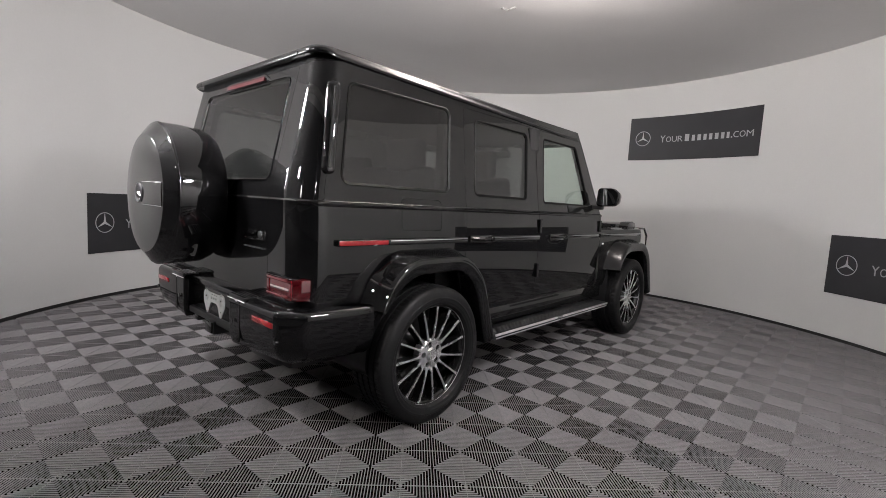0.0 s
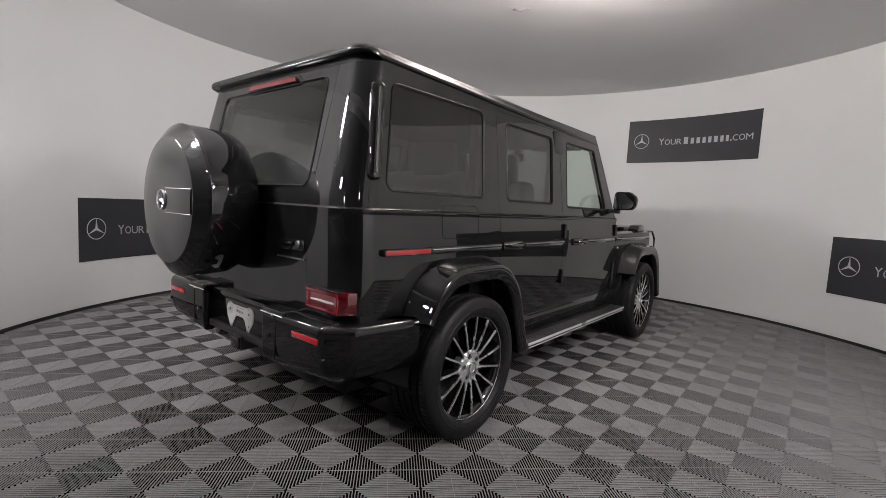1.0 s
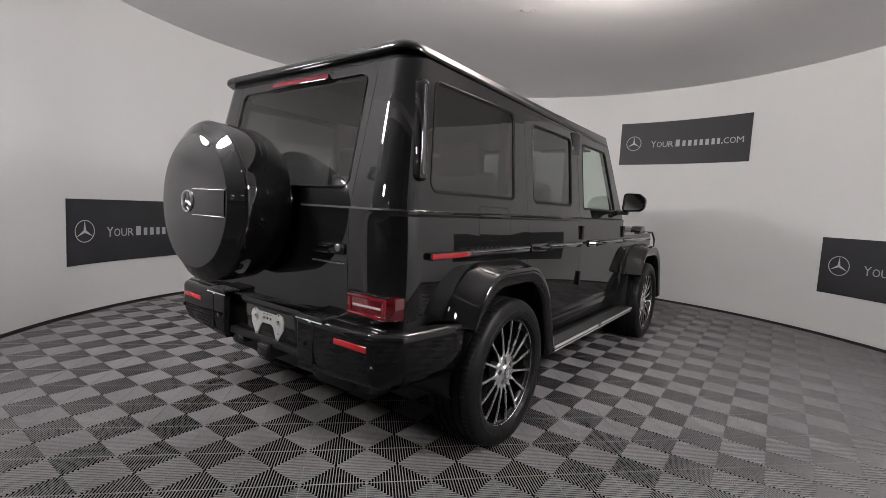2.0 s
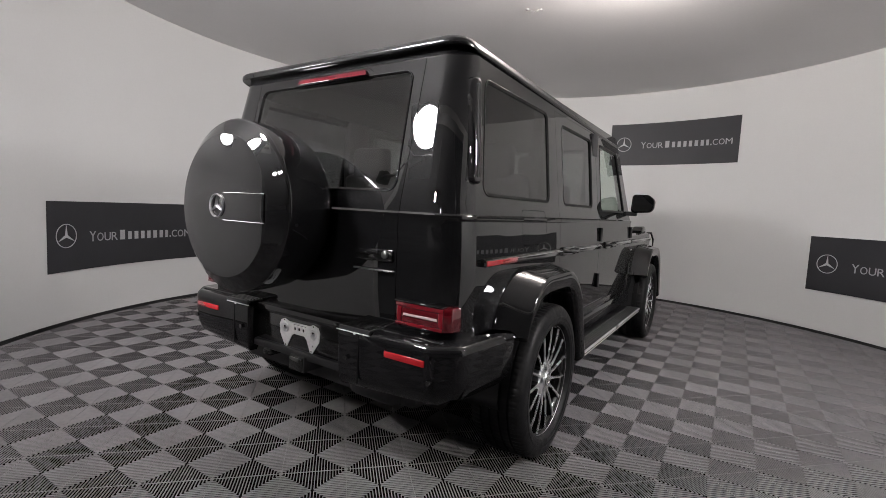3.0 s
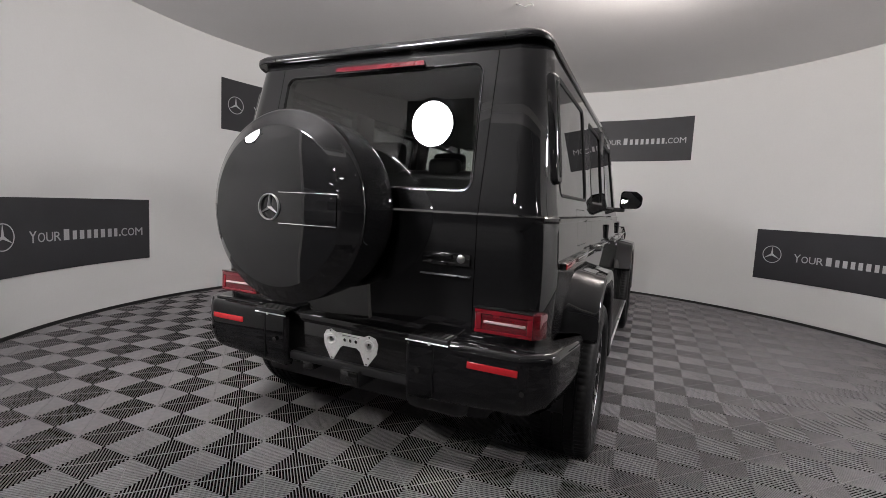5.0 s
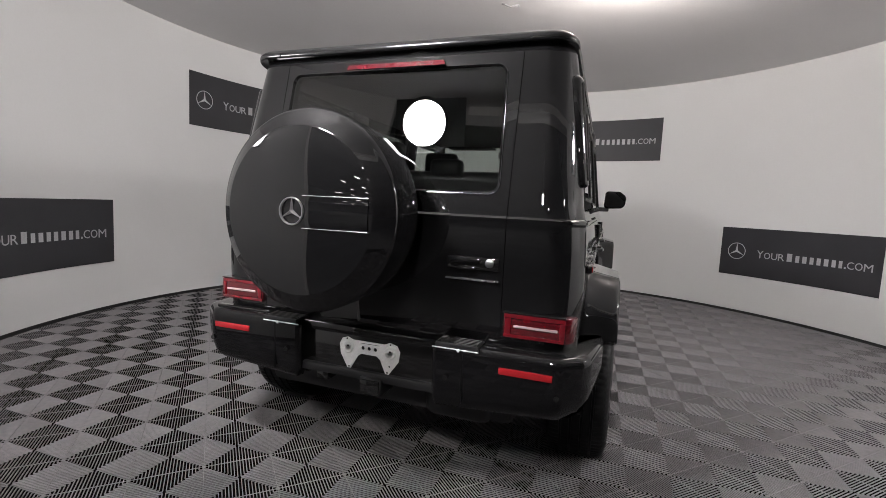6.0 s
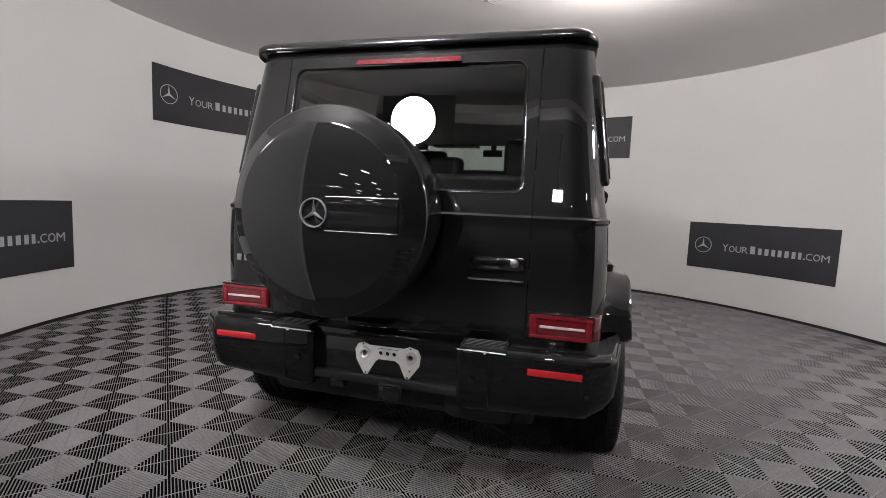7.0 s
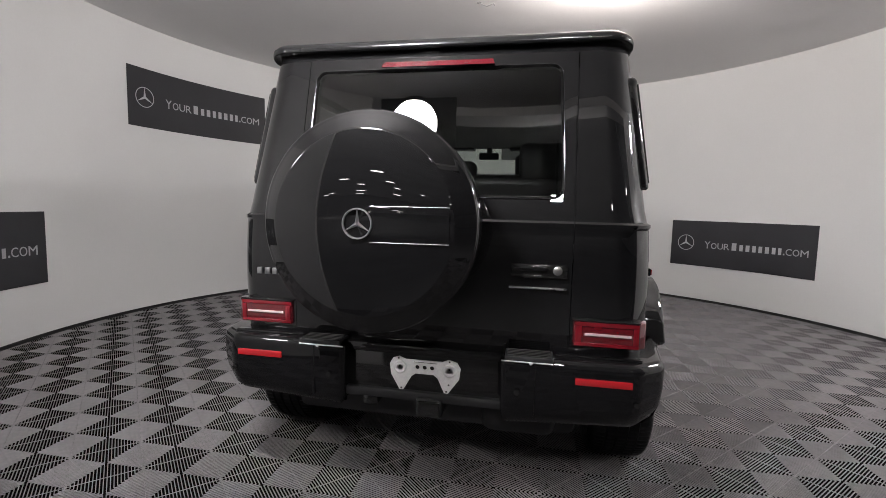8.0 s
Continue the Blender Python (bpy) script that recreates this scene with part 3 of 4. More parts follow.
seal = part("window_seal", rear_frame(BACK_WIN, 0.012, 0.003), SEAL_GLOSS, gate)
bead = [(u, rear_y(v) - 0.003, v) for u, v in grown(BACK_WIN, 0.004)]
part("seal_bead", tubed(bead + bead[:1], 0.0022, 8), BEAD, seal, "shiny rounded seal edge")
wind = [(-0.69, 1.955, 1.80), (0.69, 1.955, 1.80), (0.755, 2.325, 1.235), (-0.755, 2.325, 1.235)]
bm = bmesh.new()
lo = [bm.verts.new(p) for p in wind]
hi = [bm.verts.new((x, y - 0.004, z - 0.003)) for x, y, z in wind]
bm.faces.new(lo), bm.faces.new(hi[::-1])
for i in range(4):
    bm.faces.new((lo[i], hi[i], hi[(i + 1) % 4], lo[(i + 1) % 4]))
backed(part("windscreen", bm, GLASS_CLEAR, car, "clear greenish windscreen"))

# roof with its rounded gutter lip, lower along the sides than over the tailgate
def ease(v):
    v = min(max(v, 0.0), 1.0)
    return v * v * (3 - 2 * v)


# inset, height along the side, height at the rear
ROOF = [(0.034, 1.836, 1.868), (0.006, 1.824, 1.864), (0.001, 1.828, 1.868), (0.0, 1.838, 1.878), (0.002, 1.845, 1.888), (0.010, 1.850, 1.895), (0.014, 1.862, 1.899), (0.021, 1.879, 1.903),
        (0.033, 1.895, 1.906), (0.052, 1.909, 1.909), (0.085, 1.919, 1.913), (0.14, 1.926, 1.918), (0.24, 1.931, 1.925), (0.42, 1.934, 1.931)]
rings = []
for inset, z_side, z_rear in ROOF:
    ring = []
    for u, v in rounded([(-0.750 + inset, -0.655 + inset), (0.750 - inset, -0.655 + inset), (0.750 - inset, 1.99 - inset), (-0.750 + inset, 1.99 - inset)], [max(0.105 - inset * 0.7, 0.03)] * 4, 18):
        k = ease((v + 0.655 - inset) / 0.26)
        ring.append((u, v, z_rear + (z_side - z_rear) * k - 0.030 * ease((v - 1.1) / 0.9)))
    rings.append(ring)
roof = part("roof", loft(rings), ROOF_PAINT, car, "glossy black roof with a rounded lip", weighted=True, degrees=50)
for x in (-0.578, 0.578):
    part("lip_joint", boxed(x - 0.0015, x + 0.0015, -0.6560, -0.650, 1.868, 1.883), SEAL, roof)

# front end: wings, bonnet, lamps
FRONT = [(0.52, 0.815, 2.30, 3.42, 0.02), (0.60, 0.836, 2.30, 3.45, 0.02), (1.00, 0.836, 2.30, 3.45, 0.02), (1.05, 0.828, 2.30, 3.44, 0.02), (1.068, 0.80, 2.30, 3.42, 0.02), (1.072, 0.70, 2.30, 3.40, 0.02)]
front = carve(solid(loft([ring_at(*s, rf=0.09) for s in FRONT])), *[("DIFFERENCE", pr([(u + 2.89, v) for u, v in ARCH], "x", s * 0.5, s * 1.1)) for s in (1, -1)])
part("front_wing_panel", front, PAINT, car, weighted=True)
part("bonnet", loft([[(x * k, y, z) for x, y in ((-0.66, 2.34), (0.66, 2.34), (0.64, 3.40), (-0.64, 3.40))] for z, k in ((1.06, 1.0), (1.10, 1.0), (1.115, 0.97), (1.12, 0.9))]), PAINT, car, weighted=True)
part("cowl", boxed(-0.76, 0.76, 2.28, 2.40, 1.05, 1.225, bevel=0.02), TRIM, car)
for s in (1, -1):
    part("indicator", prismed(rounded([(3.02, 1.066), (3.30, 1.066), (3.27, 1.115), (3.20, 1.135), (3.10, 1.125)], 0.02), "x", s * 0.70, s * 0.80, bevel=0.012), GLOSS_TRIM, car)
    hl = part("headlamp", revolved([(3.42, 0.0), (3.42, 0.10), (3.475, 0.105), (3.485, 0.09), (3.47, 0.0)], 28, "y", (s * 0.63, 0, 0.93), closed=False), CHROME, car)
    part("lamp_guard", tubed([(s * 0.74, 3.44, 1.06), (s * 0.83, 3.47, 1.06), (s * 0.85, 3.50, 0.98), (s * 0.85, 3.50, 0.84), (s * 0.8, 3.48, 0.79)], 0.012), GLOSS_TRIM, car)
part("front_bumper", boxed(-0.86, 0.86, 3.30, 3.62, 0.46, 0.72, bevel=0.05, seg=3), PAINT, car)
part("grille", boxed(-0.42, 0.42, 3.43, 3.475, 0.74, 1.02, bevel=0.015), GLOSS_TRIM, car)


# wheel-arch flares
def flare(s, oy):
    """Body line, outer edge and inner edge of the flare, each at its own distance from the car's middle."""
    seam = rounded([(-0.45, 0.68), (-0.39, 0.83), (-0.25, 0.955), (0.27, 0.955), (0.43, 0.83), (0.56, 0.39)], [0, 0.3, 0.3, 0.3, 0.3, 0], 10)
    edge = rounded([(-0.40, 0.68), (-0.345, 0.80), (-0.215, 0.922), (0.24, 0.922), (0.395, 0.78), (0.535, 0.385)], [0, 0.3, 0.3, 0.3, 0.3, 0], 10)
    inner = rounded([(-0.375, 0.66), (-0.32, 0.745), (-0.19, 0.845), (0.20, 0.845), (0.335, 0.735), (0.455, 0.37)], [0, 0.3, 0.3, 0.3, 0.3, 0], 10)
    bm = bmesh.new()
    rows = []
    for (bu, bv), (ou, ov), (iu, iv) in zip(seam, edge, inner):
        prof = [(0.800, bu, bv), (0.838, bu, bv), (0.848, bu + (ou - bu) * 0.15, bv + (ov - bv) * 0.15), (0.905, bu + (ou - bu) * 0.55, bv + (ov - bv) * 0.55), (0.955, bu + (ou - bu) * 0.92, bv + (ov - bv) * 0.92), (0.972, ou, ov), (0.979, ou + (iu - ou) * 0.12, ov + (iv - ov) * 0.12), (0.980, ou + (iu - ou) * 0.3, ov + (iv - ov) * 0.3), (0.974, ou + (iu - ou) * 0.92, ov + (iv - ov) * 0.92), (0.970, iu, iv), (0.960, iu * 0.985, iv - 0.006), (0.80, iu * 0.985, iv - 0.006)]
        rows.append([bm.verts.new((s * x, oy + u, v)) for x, u, v in prof])
    m = len(rows[0])
    for a, b in zip(rows, rows[1:]):
        for k in range(m):
            bm.faces.new((a[k], b[k], b[(k + 1) % m], a[(k + 1) % m]))
    bm.faces.new(rows[0])
    bm.faces.new(rows[-1][::-1])
    return bm


for s in (1, -1):
    for oy in (0, 2.89):
        fl = part("wheel_arch_flare", flare(s, oy), PAINT, car, "glossy black wheel arch flare", degrees=40)
        part("arch_liner", loft([[(s * x, oy + u, v) for u, v in grown(ARCH, 0.01)] for x in (0.50, 0.86)], cap=False), TRIM, fl)

# running boards
for s in (1, -1):
    rb = part("running_board", boxed(*sorted((s * 0.80, s * 0.965)), 0.54, 2.30, 0.362, 0.402, bevel=0.012), TRIM, car, "black ribbed side step")
    part("step_trim", boxed(*sorted((s * 0.962, s * 0.972)), 0.56, 2.29, 0.385, 0.400, bevel=0.003), ALU, rb, "silver edge strip")
    part("step_trim", boxed(*sorted((s * 0.960, s * 0.968)), 0.57, 2.28, 0.366, 0.373, bevel=0.002), ALU, rb, "silver edge strip")
    for k in range(5):
        part("tread_rib", boxed(*sorted((s * (0.872 + 0.017 * k), s * (0.880 + 0.017 * k))), 0.58, 2.26, 0.400, 0.405, bevel=0.0015, seg=1), TRIM, rb)
    part("sill", boxed(*sorted((s * 0.70, s * 0.846)), 0.45, 2.40, 0.42, 0.54, bevel=0.02), PAINT, car)

# side mouldings
def moulding(s, y0, y1):
    m = part("side_moulding", boxed(*sorted((s * 0.8320, s * 0.8560)), y0, y1, 0.984, 1.018, bevel=0.006), GLOSS_TRIM, car)
    part("bright_strip", boxed(*sorted((s * 0.8540, s * 0.8590)), y0 + 0.004, y1 - 0.004, 1.004, 1.010, bevel=0.0015, seg=1), CHROME, m)


for s in (1, -1):
    for y0, y1 in ((-0.27, 0.355), (0.62, 1.205), (1.62, 2.24), (2.28, 3.30)):
        moulding(s, y0, y1)
    rm = part("side_marker", boxed(*sorted((s * 0.8320, s * 0.8600)), -0.584, -0.274, 0.986, 1.017, bevel=0.006), GLOSS_TRIM, car)
    part("marker_lens", boxed(*sorted((s * 0.8560, s * 0.8635)), -0.580, -0.285, 0.990, 1.013, bevel=0.003), REFLECTOR, rm, "red side reflector")


# door handles
def door_handle(s, y):
    h = part("door_handle", boxed(*sorted((s * 0.8320, s * 0.8500)), y - 0.10, y + 0.13, 0.975, 1.026, bevel=0.008), GLOSS_TRIM, car)
    part("grip", tubed([(s * 0.8440, y - 0.085, 1.004), (s * 0.8770, y - 0.06, 1.004), (s * 0.8820, y, 1.003), (s * 0.8770, y + 0.06, 1.003), (s * 0.8440, y + 0.085, 1.003)], 0.011), PAINT, h)
    part("push_button", revolved([(0.8420, 0.0), (0.8420, 0.018), (0.8740, 0.017), (0.8780, 0.012), (0.8780, 0.0)], 16, "x", (0, y + 0.104, 1.003), closed=False) if s > 0 else revolved([(-0.8420, 0.0), (-0.8420, 0.018), (-0.8740, 0.017), (-0.8780, 0.0)], 16, "x", (0, y + 0.104, 1.003), closed=False), PAINT, h)


for s in (1, -1):
    door_handle(s, 0.49)
    door_handle(s, 1.47)
    for z in (1.085, 0.75):
        for y in (1.222, 2.275):
            part("hinge", revolved([(z - 0.05, 0.0), (z - 0.05, 0.014), (z + 0.05, 0.014), (z + 0.05, 0.0)], 12, "z", (s * 0.8400, y, 0), closed=False), PAINT, car)

# long vent slats behind the quarter windows
for s in (1, -1):
    out = rounded([(-0.650, 1.318), (-0.588, 1.318), (-0.535, 1.748), (-0.590, 1.748)], 0.024)
    rows = [[(s * (surf_x(u, w) + d), u, w) for u, w in grown(out, -k)] for k, d in ((0.0, -0.012), (0.0, 0.010), (0.004, 0.017), (0.011, 0.021), (0.018, 0.022))]
    v = part("air_vent", loft(rows), PAINT, car, "long black vent slat", degrees=70)
    part("vent_rib", side_sheet(rounded([(-0.626, 1.345), (-0.614, 1.345), (-0.564, 1.722), (-0.574, 1.722)], 0.005), s, -0.026, 0.008), SEAL, v)



# ---- tailgate fittings ----
def stop_ring(d, e):
    """The housing's outline: full depth over the lens, running out to nothing at both ends."""
    pts = [(-0.300, 1.7885, 0.0), (-0.238, 1.7885, 1.0), (0.238, 1.7885, 1.0), (0.300, 1.7885, 0.0), (0.268, 1.806, 0.45), (0.236, 1.826, 0.85), (0.222, 1.8305, 1.0), (-0.222, 1.8305, 1.0), (-0.236, 1.826, 0.85), (-0.268, 1.806, 0.45)]
    return [(u * (1 - e), rear_y(z) + 0.004 - d * k, z) for u, z, k in pts]


lamp = part("high_stop_lamp", loft([stop_ring(-0.004, 0.0), stop_ring(0.008, 0.004), stop_ring(0.0165, 0.010)]), PAINT, gate, degrees=50)
part("stop_lens", loft([[(u, rear_y(z) - d, z) for u, z in ((-0.229, 1.7965), (0.229, 1.7965), (0.222, 1.8165), (-0.222, 1.8165))] for d in (0.004, 0.0155)]), STOP_RED, lamp, "red stop lamp lens")

handle = part("gate_handle", boxed(0.325, 0.532, -0.778, -0.755, 0.985, 1.035, bevel=0.008), GLOSS_TRIM, gate)
part("handle_grip", boxed(0.335, 0.46, -0.790, -0.774, 1.012, 1.032, bevel=0.006), PAINT, handle)
part("lock_button", revolved([(-0.776, 0.0), (-0.776, 0.017), (-0.783, 0.016), (-0.786, 0.011), (-0.786, 0.0)], 20, "y", (0.495, 0, 1.015), closed=False), DULL_CHROME, handle, "chrome lock cylinder")
part("handle_spoon", boxed(0.37, 0.44, -0.788, -0.778, 0.985, 0.998, bevel=0.004), GLOSS_TRIM, handle)
part("gate_strip", boxed(0.32, 0.53, -0.778, -0.767, 0.944, 0.950, bevel=0.002), DULL_CHROME, gate)
for x0 in (-0.718, -0.682, -0.650, -0.622):
    part("badge_bar", boxed(x0, x0 + 0.022, -0.7745, -0.767, 0.945, 0.972, bevel=0.002), DULL_CHROME, body_ob, "small chrome badge")


# spare wheel cover
SX, SZ = -0.138, 1.178


def cover_y(r):
    """The cover's face at a distance from its middle: a shallow dome, then a steeper shoulder."""
    q = min(r, 0.302)
    y = -1.1072 + 0.151 * 0.3 / 3.5 * (q / 0.3) ** 3.5
    if r > 0.302:
        y += (r - 0.302) * 0.62 + 1.2 * (r - 0.302) ** 2
    return y


face = [(cover_y(r), r) for r in (0.357, 0.350, 0.340, 0.330, 0.320, 0.313, 0.308, 0.305, 0.302, 0.299, 0.295, 0.285, 0.27, 0.25, 0.225, 0.20, 0.165, 0.13, 0.09, 0.045, 0.0)]
rim = [(-1.0385, 0.3705), (-1.0450, 0.3692), (-1.0500, 0.3660), (-1.0535, 0.3620)]
spare = part("spare_wheel_cover", revolved([(-0.79, 0.0), (-0.79, 0.30), (-0.81, 0.346), (-0.85, 0.364), (-0.95, 0.371), (-1.03, 0.371)] + rim + face, 96, "y", (SX, 0, SZ), closed=False), PAINT, gate, "glossy black round spare wheel cover", degrees=40)
part("trim_ring", revolved([(-1.0365, 0.3700), (-1.0385, 0.3716), (-1.0415, 0.3716), (-1.0435, 0.3700), (-1.040, 0.368)], 96, "y", (SX, 0, SZ)), BEAD, spare, "thin dull metal trim ring")
part("mount", boxed(SX - 0.16, SX + 0.16, -0.80, -0.76, SZ - 0.16, SZ + 0.16, bevel=0.01), TRIM, gate)


def on_cover(x, z):
    return cover_y(math.hypot(x - SX, z - SZ))


# raised plate across the cover, bent to its dome
rows = []
for k in range(25):
    x = -0.145 + 0.293 * k / 24
    w = 0.057 if x > -0.095 else 0.057 - 0.05 + math.sqrt(max(0.05 ** 2 - (x + 0.095) ** 2, 0))
    zs = [1.179 + w * q / 4 for q in range(-4, 5)]
    rows.append([(x, on_cover(x, zs[0]) + 0.006, zs[0])] + [(x, on_cover(x, z) - (0.0032 if abs(q) == 4 else 0.0045), z) for q, z in zip(range(-4, 5), zs)] + [(x, on_cover(x, zs[-1]) + 0.006, zs[-1])])
part("cover_plate", loft(rows), PAINT, spare, degrees=50)
for z in (1.236, 1.122):
    part("plate_edge", tubed([(x, on_cover(x, z) - 0.0036, z) for x in (-0.105 + 0.253 * k / 14 for k in range(15))], 0.0013, 8), DULL_CHROME, spare, "thin bright edge line")


def emblem(cx, y, cz, r, parent):
    bm = bmesh.new()
    rings = []
    n = 40
    for k in range(n):
        a = 2 * math.pi * k / n
        rings.append([bm.verts.new((cx + q * math.cos(a), y - d, cz + q * math.sin(a))) for q, d in ((r, 0.0), (r * 0.98, 0.008), (r * 0.92, 0.008), (r * 0.89, 0.0))])
    for k in range(n):
        a, b = rings[k], rings[(k + 1) % n]
        for q in range(4):
            bm.faces.new((a[q], b[q], b[(q + 1) % 4], a[(q + 1) % 4]))
    top = bm.verts.new((cx, y - 0.013, cz))
    for k in range(3):
        a = radians(90 + 120 * k)
        tip = bm.verts.new((cx + 0.93 * r * math.cos(a), y - 0.005, cz + 0.93 * r * math.sin(a)))
        sides = [bm.verts.new((cx + 0.16 * r * math.cos(a + w), y, cz + 0.16 * r * math.sin(a + w))) for w in (math.pi / 3, -math.pi / 3)]
        low = bm.verts.new((cx + 0.9 * r * math.cos(a), y, cz + 0.9 * r * math.sin(a)))
        bm.faces.new((top, sides[0], tip))
        bm.faces.new((top, tip, sides[1]))
        bm.faces.new((sides[0], low, tip))
        bm.faces.new((sides[1], tip, low))
    part("emblem", bm, EMBLEM, parent, "chrome ring emblem with three arms", degrees=20)


emblem(-0.146, -1.111, 1.180, 0.05, spare)


# tail lamps
def tail_lamp(s):
    def x(*v):
        return sorted(s * q for q in v)
    bm = bmesh.new()
    prism(bm, rounded([(s * 0.560, -0.74), (s * 0.560, -0.774), (s * 0.785, -0.774), (s * 0.815, -0.748), (s * 0.826, -0.70), (s * 0.78, -0.70)], [0.004, 0.008, 0.03, 0.03, 0.004, 0]), "z", 0.741, 0.836, bevel=0.005)
    t = part("tail_lamp", bm, RED_DEEP, car, "dark red rectangular tail lamp")
    part("lens_top", boxed(*x(0.563, 0.788), -0.7775, -0.772, 0.818, 0.834, bevel=0.002), RED, t)
    part("lens_bottom", boxed(*x(0.563, 0.788), -0.7775, -0.772, 0.744, 0.757, bevel=0.002), RED, t)
    part("lens_inner_end", boxed(*x(0.567, 0.590), -0.7775, -0.772, 0.757, 0.818, bevel=0.002), RED, t)
    part("lens_outer_end", boxed(*x(0.768, 0.788), -0.7775, -0.769, 0.757, 0.818, bevel=0.002), RED, t)
    part("light_bar", boxed(*x(0.60, 0.762), -0.7785, -0.772, 0.783, 0.793, bevel=0.002), LENS_BAR, t, "pale light bar")
    part("top_trim", boxed(*x(0.556, 0.79), -0.780, -0.745, 0.836, 0.842, bevel=0.002), GLOSS_TRIM, t)


for s in (1, -1):
    tail_lamp(s)

# ---- rear bumper ----
def bumper_wing(s):
    path = rounded([(0.30, -0.78), (0.30, -0.846), (0.78, -0.846), (0.885, -0.765), (0.925, -0.50), (0.925, -0.40), (0.78, -0.40), (0.78, -0.70)], [0.01, 0.025, 0.07, 0.08, 0.03, 0.01, 0.01, 0.03], 6)
    rows = []
    for z, k, tuck in ((0.452, 0.020, 0.070), (0.462, 0.014, 0.048), (0.49, 0.006, 0.022), (0.54, 0.002, 0.006), (0.60, 0.001, 0.0), (0.666, 0.0, 0.0), *[(0.672 + 0.032 * math.sin(radians(q)), 0.028 * (1 - math.cos(radians(q))), 0.0) for q in (0, 15, 30, 45, 60, 75, 90)]):
        row = []
        for u, v in grown(path, -k):
            w = min(max((u - 0.45) / 0.40, 0), 1) if v < -0.72 else 1.0 if u > 0.85 else 0.0
            w = w * w * (3 - 2 * w)
            row.append((s * (u - (tuck * w if u > 0.80 else 0)), v + (tuck * w if v < -0.74 else 0), z))
        rows.append(row)
    b = part("rear_bumper_wing", loft(rows), BUMPER_BLACK, car, "glossy black bumper corner", degrees=50)
    part("bumper_reflector", boxed(*sorted((s * 0.568, s * 0.762)), -0.8500, -0.840, 0.621, 0.647, bevel=0.003), REFLECTOR, b, "red bumper reflector")
    st = part("step_pad", boxed(*sorted((s * 0.318, s * 0.49)), -0.848, -0.755, 0.690, 0.7085, bevel=0.004), TRIM, b, "ribbed black step pad")
    for k in range(5):
        part("pad_rib", boxed(*sorted((s * 0.324, s * 0.484)), -0.843 + 0.0175 * k, -0.834 + 0.0175 * k, 0.7075, 0.7125, bevel=0.002, seg=1), GLOSS_TRIM, st)
    part("pad_edge", boxed(*sorted((s * 0.306, s * 0.490)), -0.8505, -0.8465, 0.686, 0.6905, bevel=0.001, seg=1), SATIN, st, "thin bright edge line")
    part("edge_screw", revolved([(-0.850, 0.0065), (-0.8535, 0.006), (-0.8545, 0.0)], 12, "y", (s * 0.412, 0, 0.6865), closed=False), SATIN, st)
    part("rear_ledge", boxed(*sorted((s * 0.50, s * 0.80)), -0.800, -0.770, 0.700, 0.7135, bevel=0.005), PAINT, b)
    part("parking_sensor", revolved([(-0.851, 0.0), (-0.851, 0.010), (-0.855, 0.011)], 14, "y", (s * 0.365, 0, 0.575), closed=False), GLOSS_TRIM, b)
    part("parking_sensor", revolved([(-0.846, 0.0), (-0.846, 0.010), (-0.83, 0.011)], 14, "y", (s * 0.78, 0, 0.565), closed=False), GLOSS_TRIM, b)
    part("bumper_joint", boxed(*sorted((s * 0.428, s * 0.431)), -0.8475, -0.840, 0.48, 0.695), SEAL, b)


for s in (1, -1):
    bumper_wing(s)
part("bumper_top", boxed(-0.82, 0.82, -0.80, -0.70, 0.66, 0.700, bevel=0.01), PAINT, car)
part("bumper_middle", boxed(-0.31, 0.31, -0.795, -0.72, 0.515, 0.685, bevel=0.006), GLOSS_TRIM, car)
part("bumper_lower_bar", boxed(-0.31, 0.31, -0.815, -0.76, 0.485, 0.522, bevel=0.006), TRIM, car)
plate_pts = [(-0.130, 0.622), (-0.117, 0.646), (-0.092, 0.655), (-0.066, 0.645), (0.080, 0.645), (0.105, 0.655), (0.138, 0.646), (0.151, 0.622), (0.146, 0.580), (0.104, 0.522), (0.088, 0.522), (0.062, 0.578), (0.045, 0.590), (-0.026, 0.590), (-0.042, 0.578), (-0.074, 0.522), (-0.090, 0.522), (-0.124, 0.580)]
holes = [("DIFFERENCE", solid(revolved([(-0.84, 0.0), (-0.84, 0.0085), (-0.78, 0.0085), (-0.78, 0.0)], 16, "y", (x, 0, 0.616), closed=False))) for x in (-0.019, 0.010, 0.039)]
holes.append(("DIFFERENCE", pr([(-0.034, 0.6335), (0.058, 0.6335), (0.058, 0.637), (-0.034, 0.637)], "y", -0.84, -0.78)))
bracket = part("plate_bracket", carve(solid(prismed(plate_pts, "y", -0.800, -0.795, bevel=0.001, seg=1)), *holes), BARE, car, "bare metal number plate bracket")
for x, z in ((-0.088, 0.612), (0.108, 0.612)):
    part("dimple", revolved([(-0.800, 0.027), (-0.804, 0.022), (-0.800, 0.010), (-0.797, 0.0)], 24, "y", (x, 0, z), closed=False), BARE, bracket)
    part("lower_lip", revolved([(-0.8005, 0.024), (-0.8045, 0.018), (-0.8005, 0.012)], 20, "y", (x, 0, z - 0.004), closed=False), BARE, bracket)
    part("bolt", revolved([(-0.797, 0.0045), (-0.804, 0.0045), (-0.804, 0.0)], 10, "y", (x, 0, z + 0.006), closed=False), TRIM, bracket)
for x, z in ((-0.094, 0.647), (0.108, 0.647), (-0.082, 0.529), (0.097, 0.529), (0.106, 0.556)):
    part("screw_hole", revolved([(-0.8002, 0.0038), (-0.8012, 0.0034), (-0.8012, 0.0)], 10, "y", (x, 0, z), closed=False), SEAL, bracket)
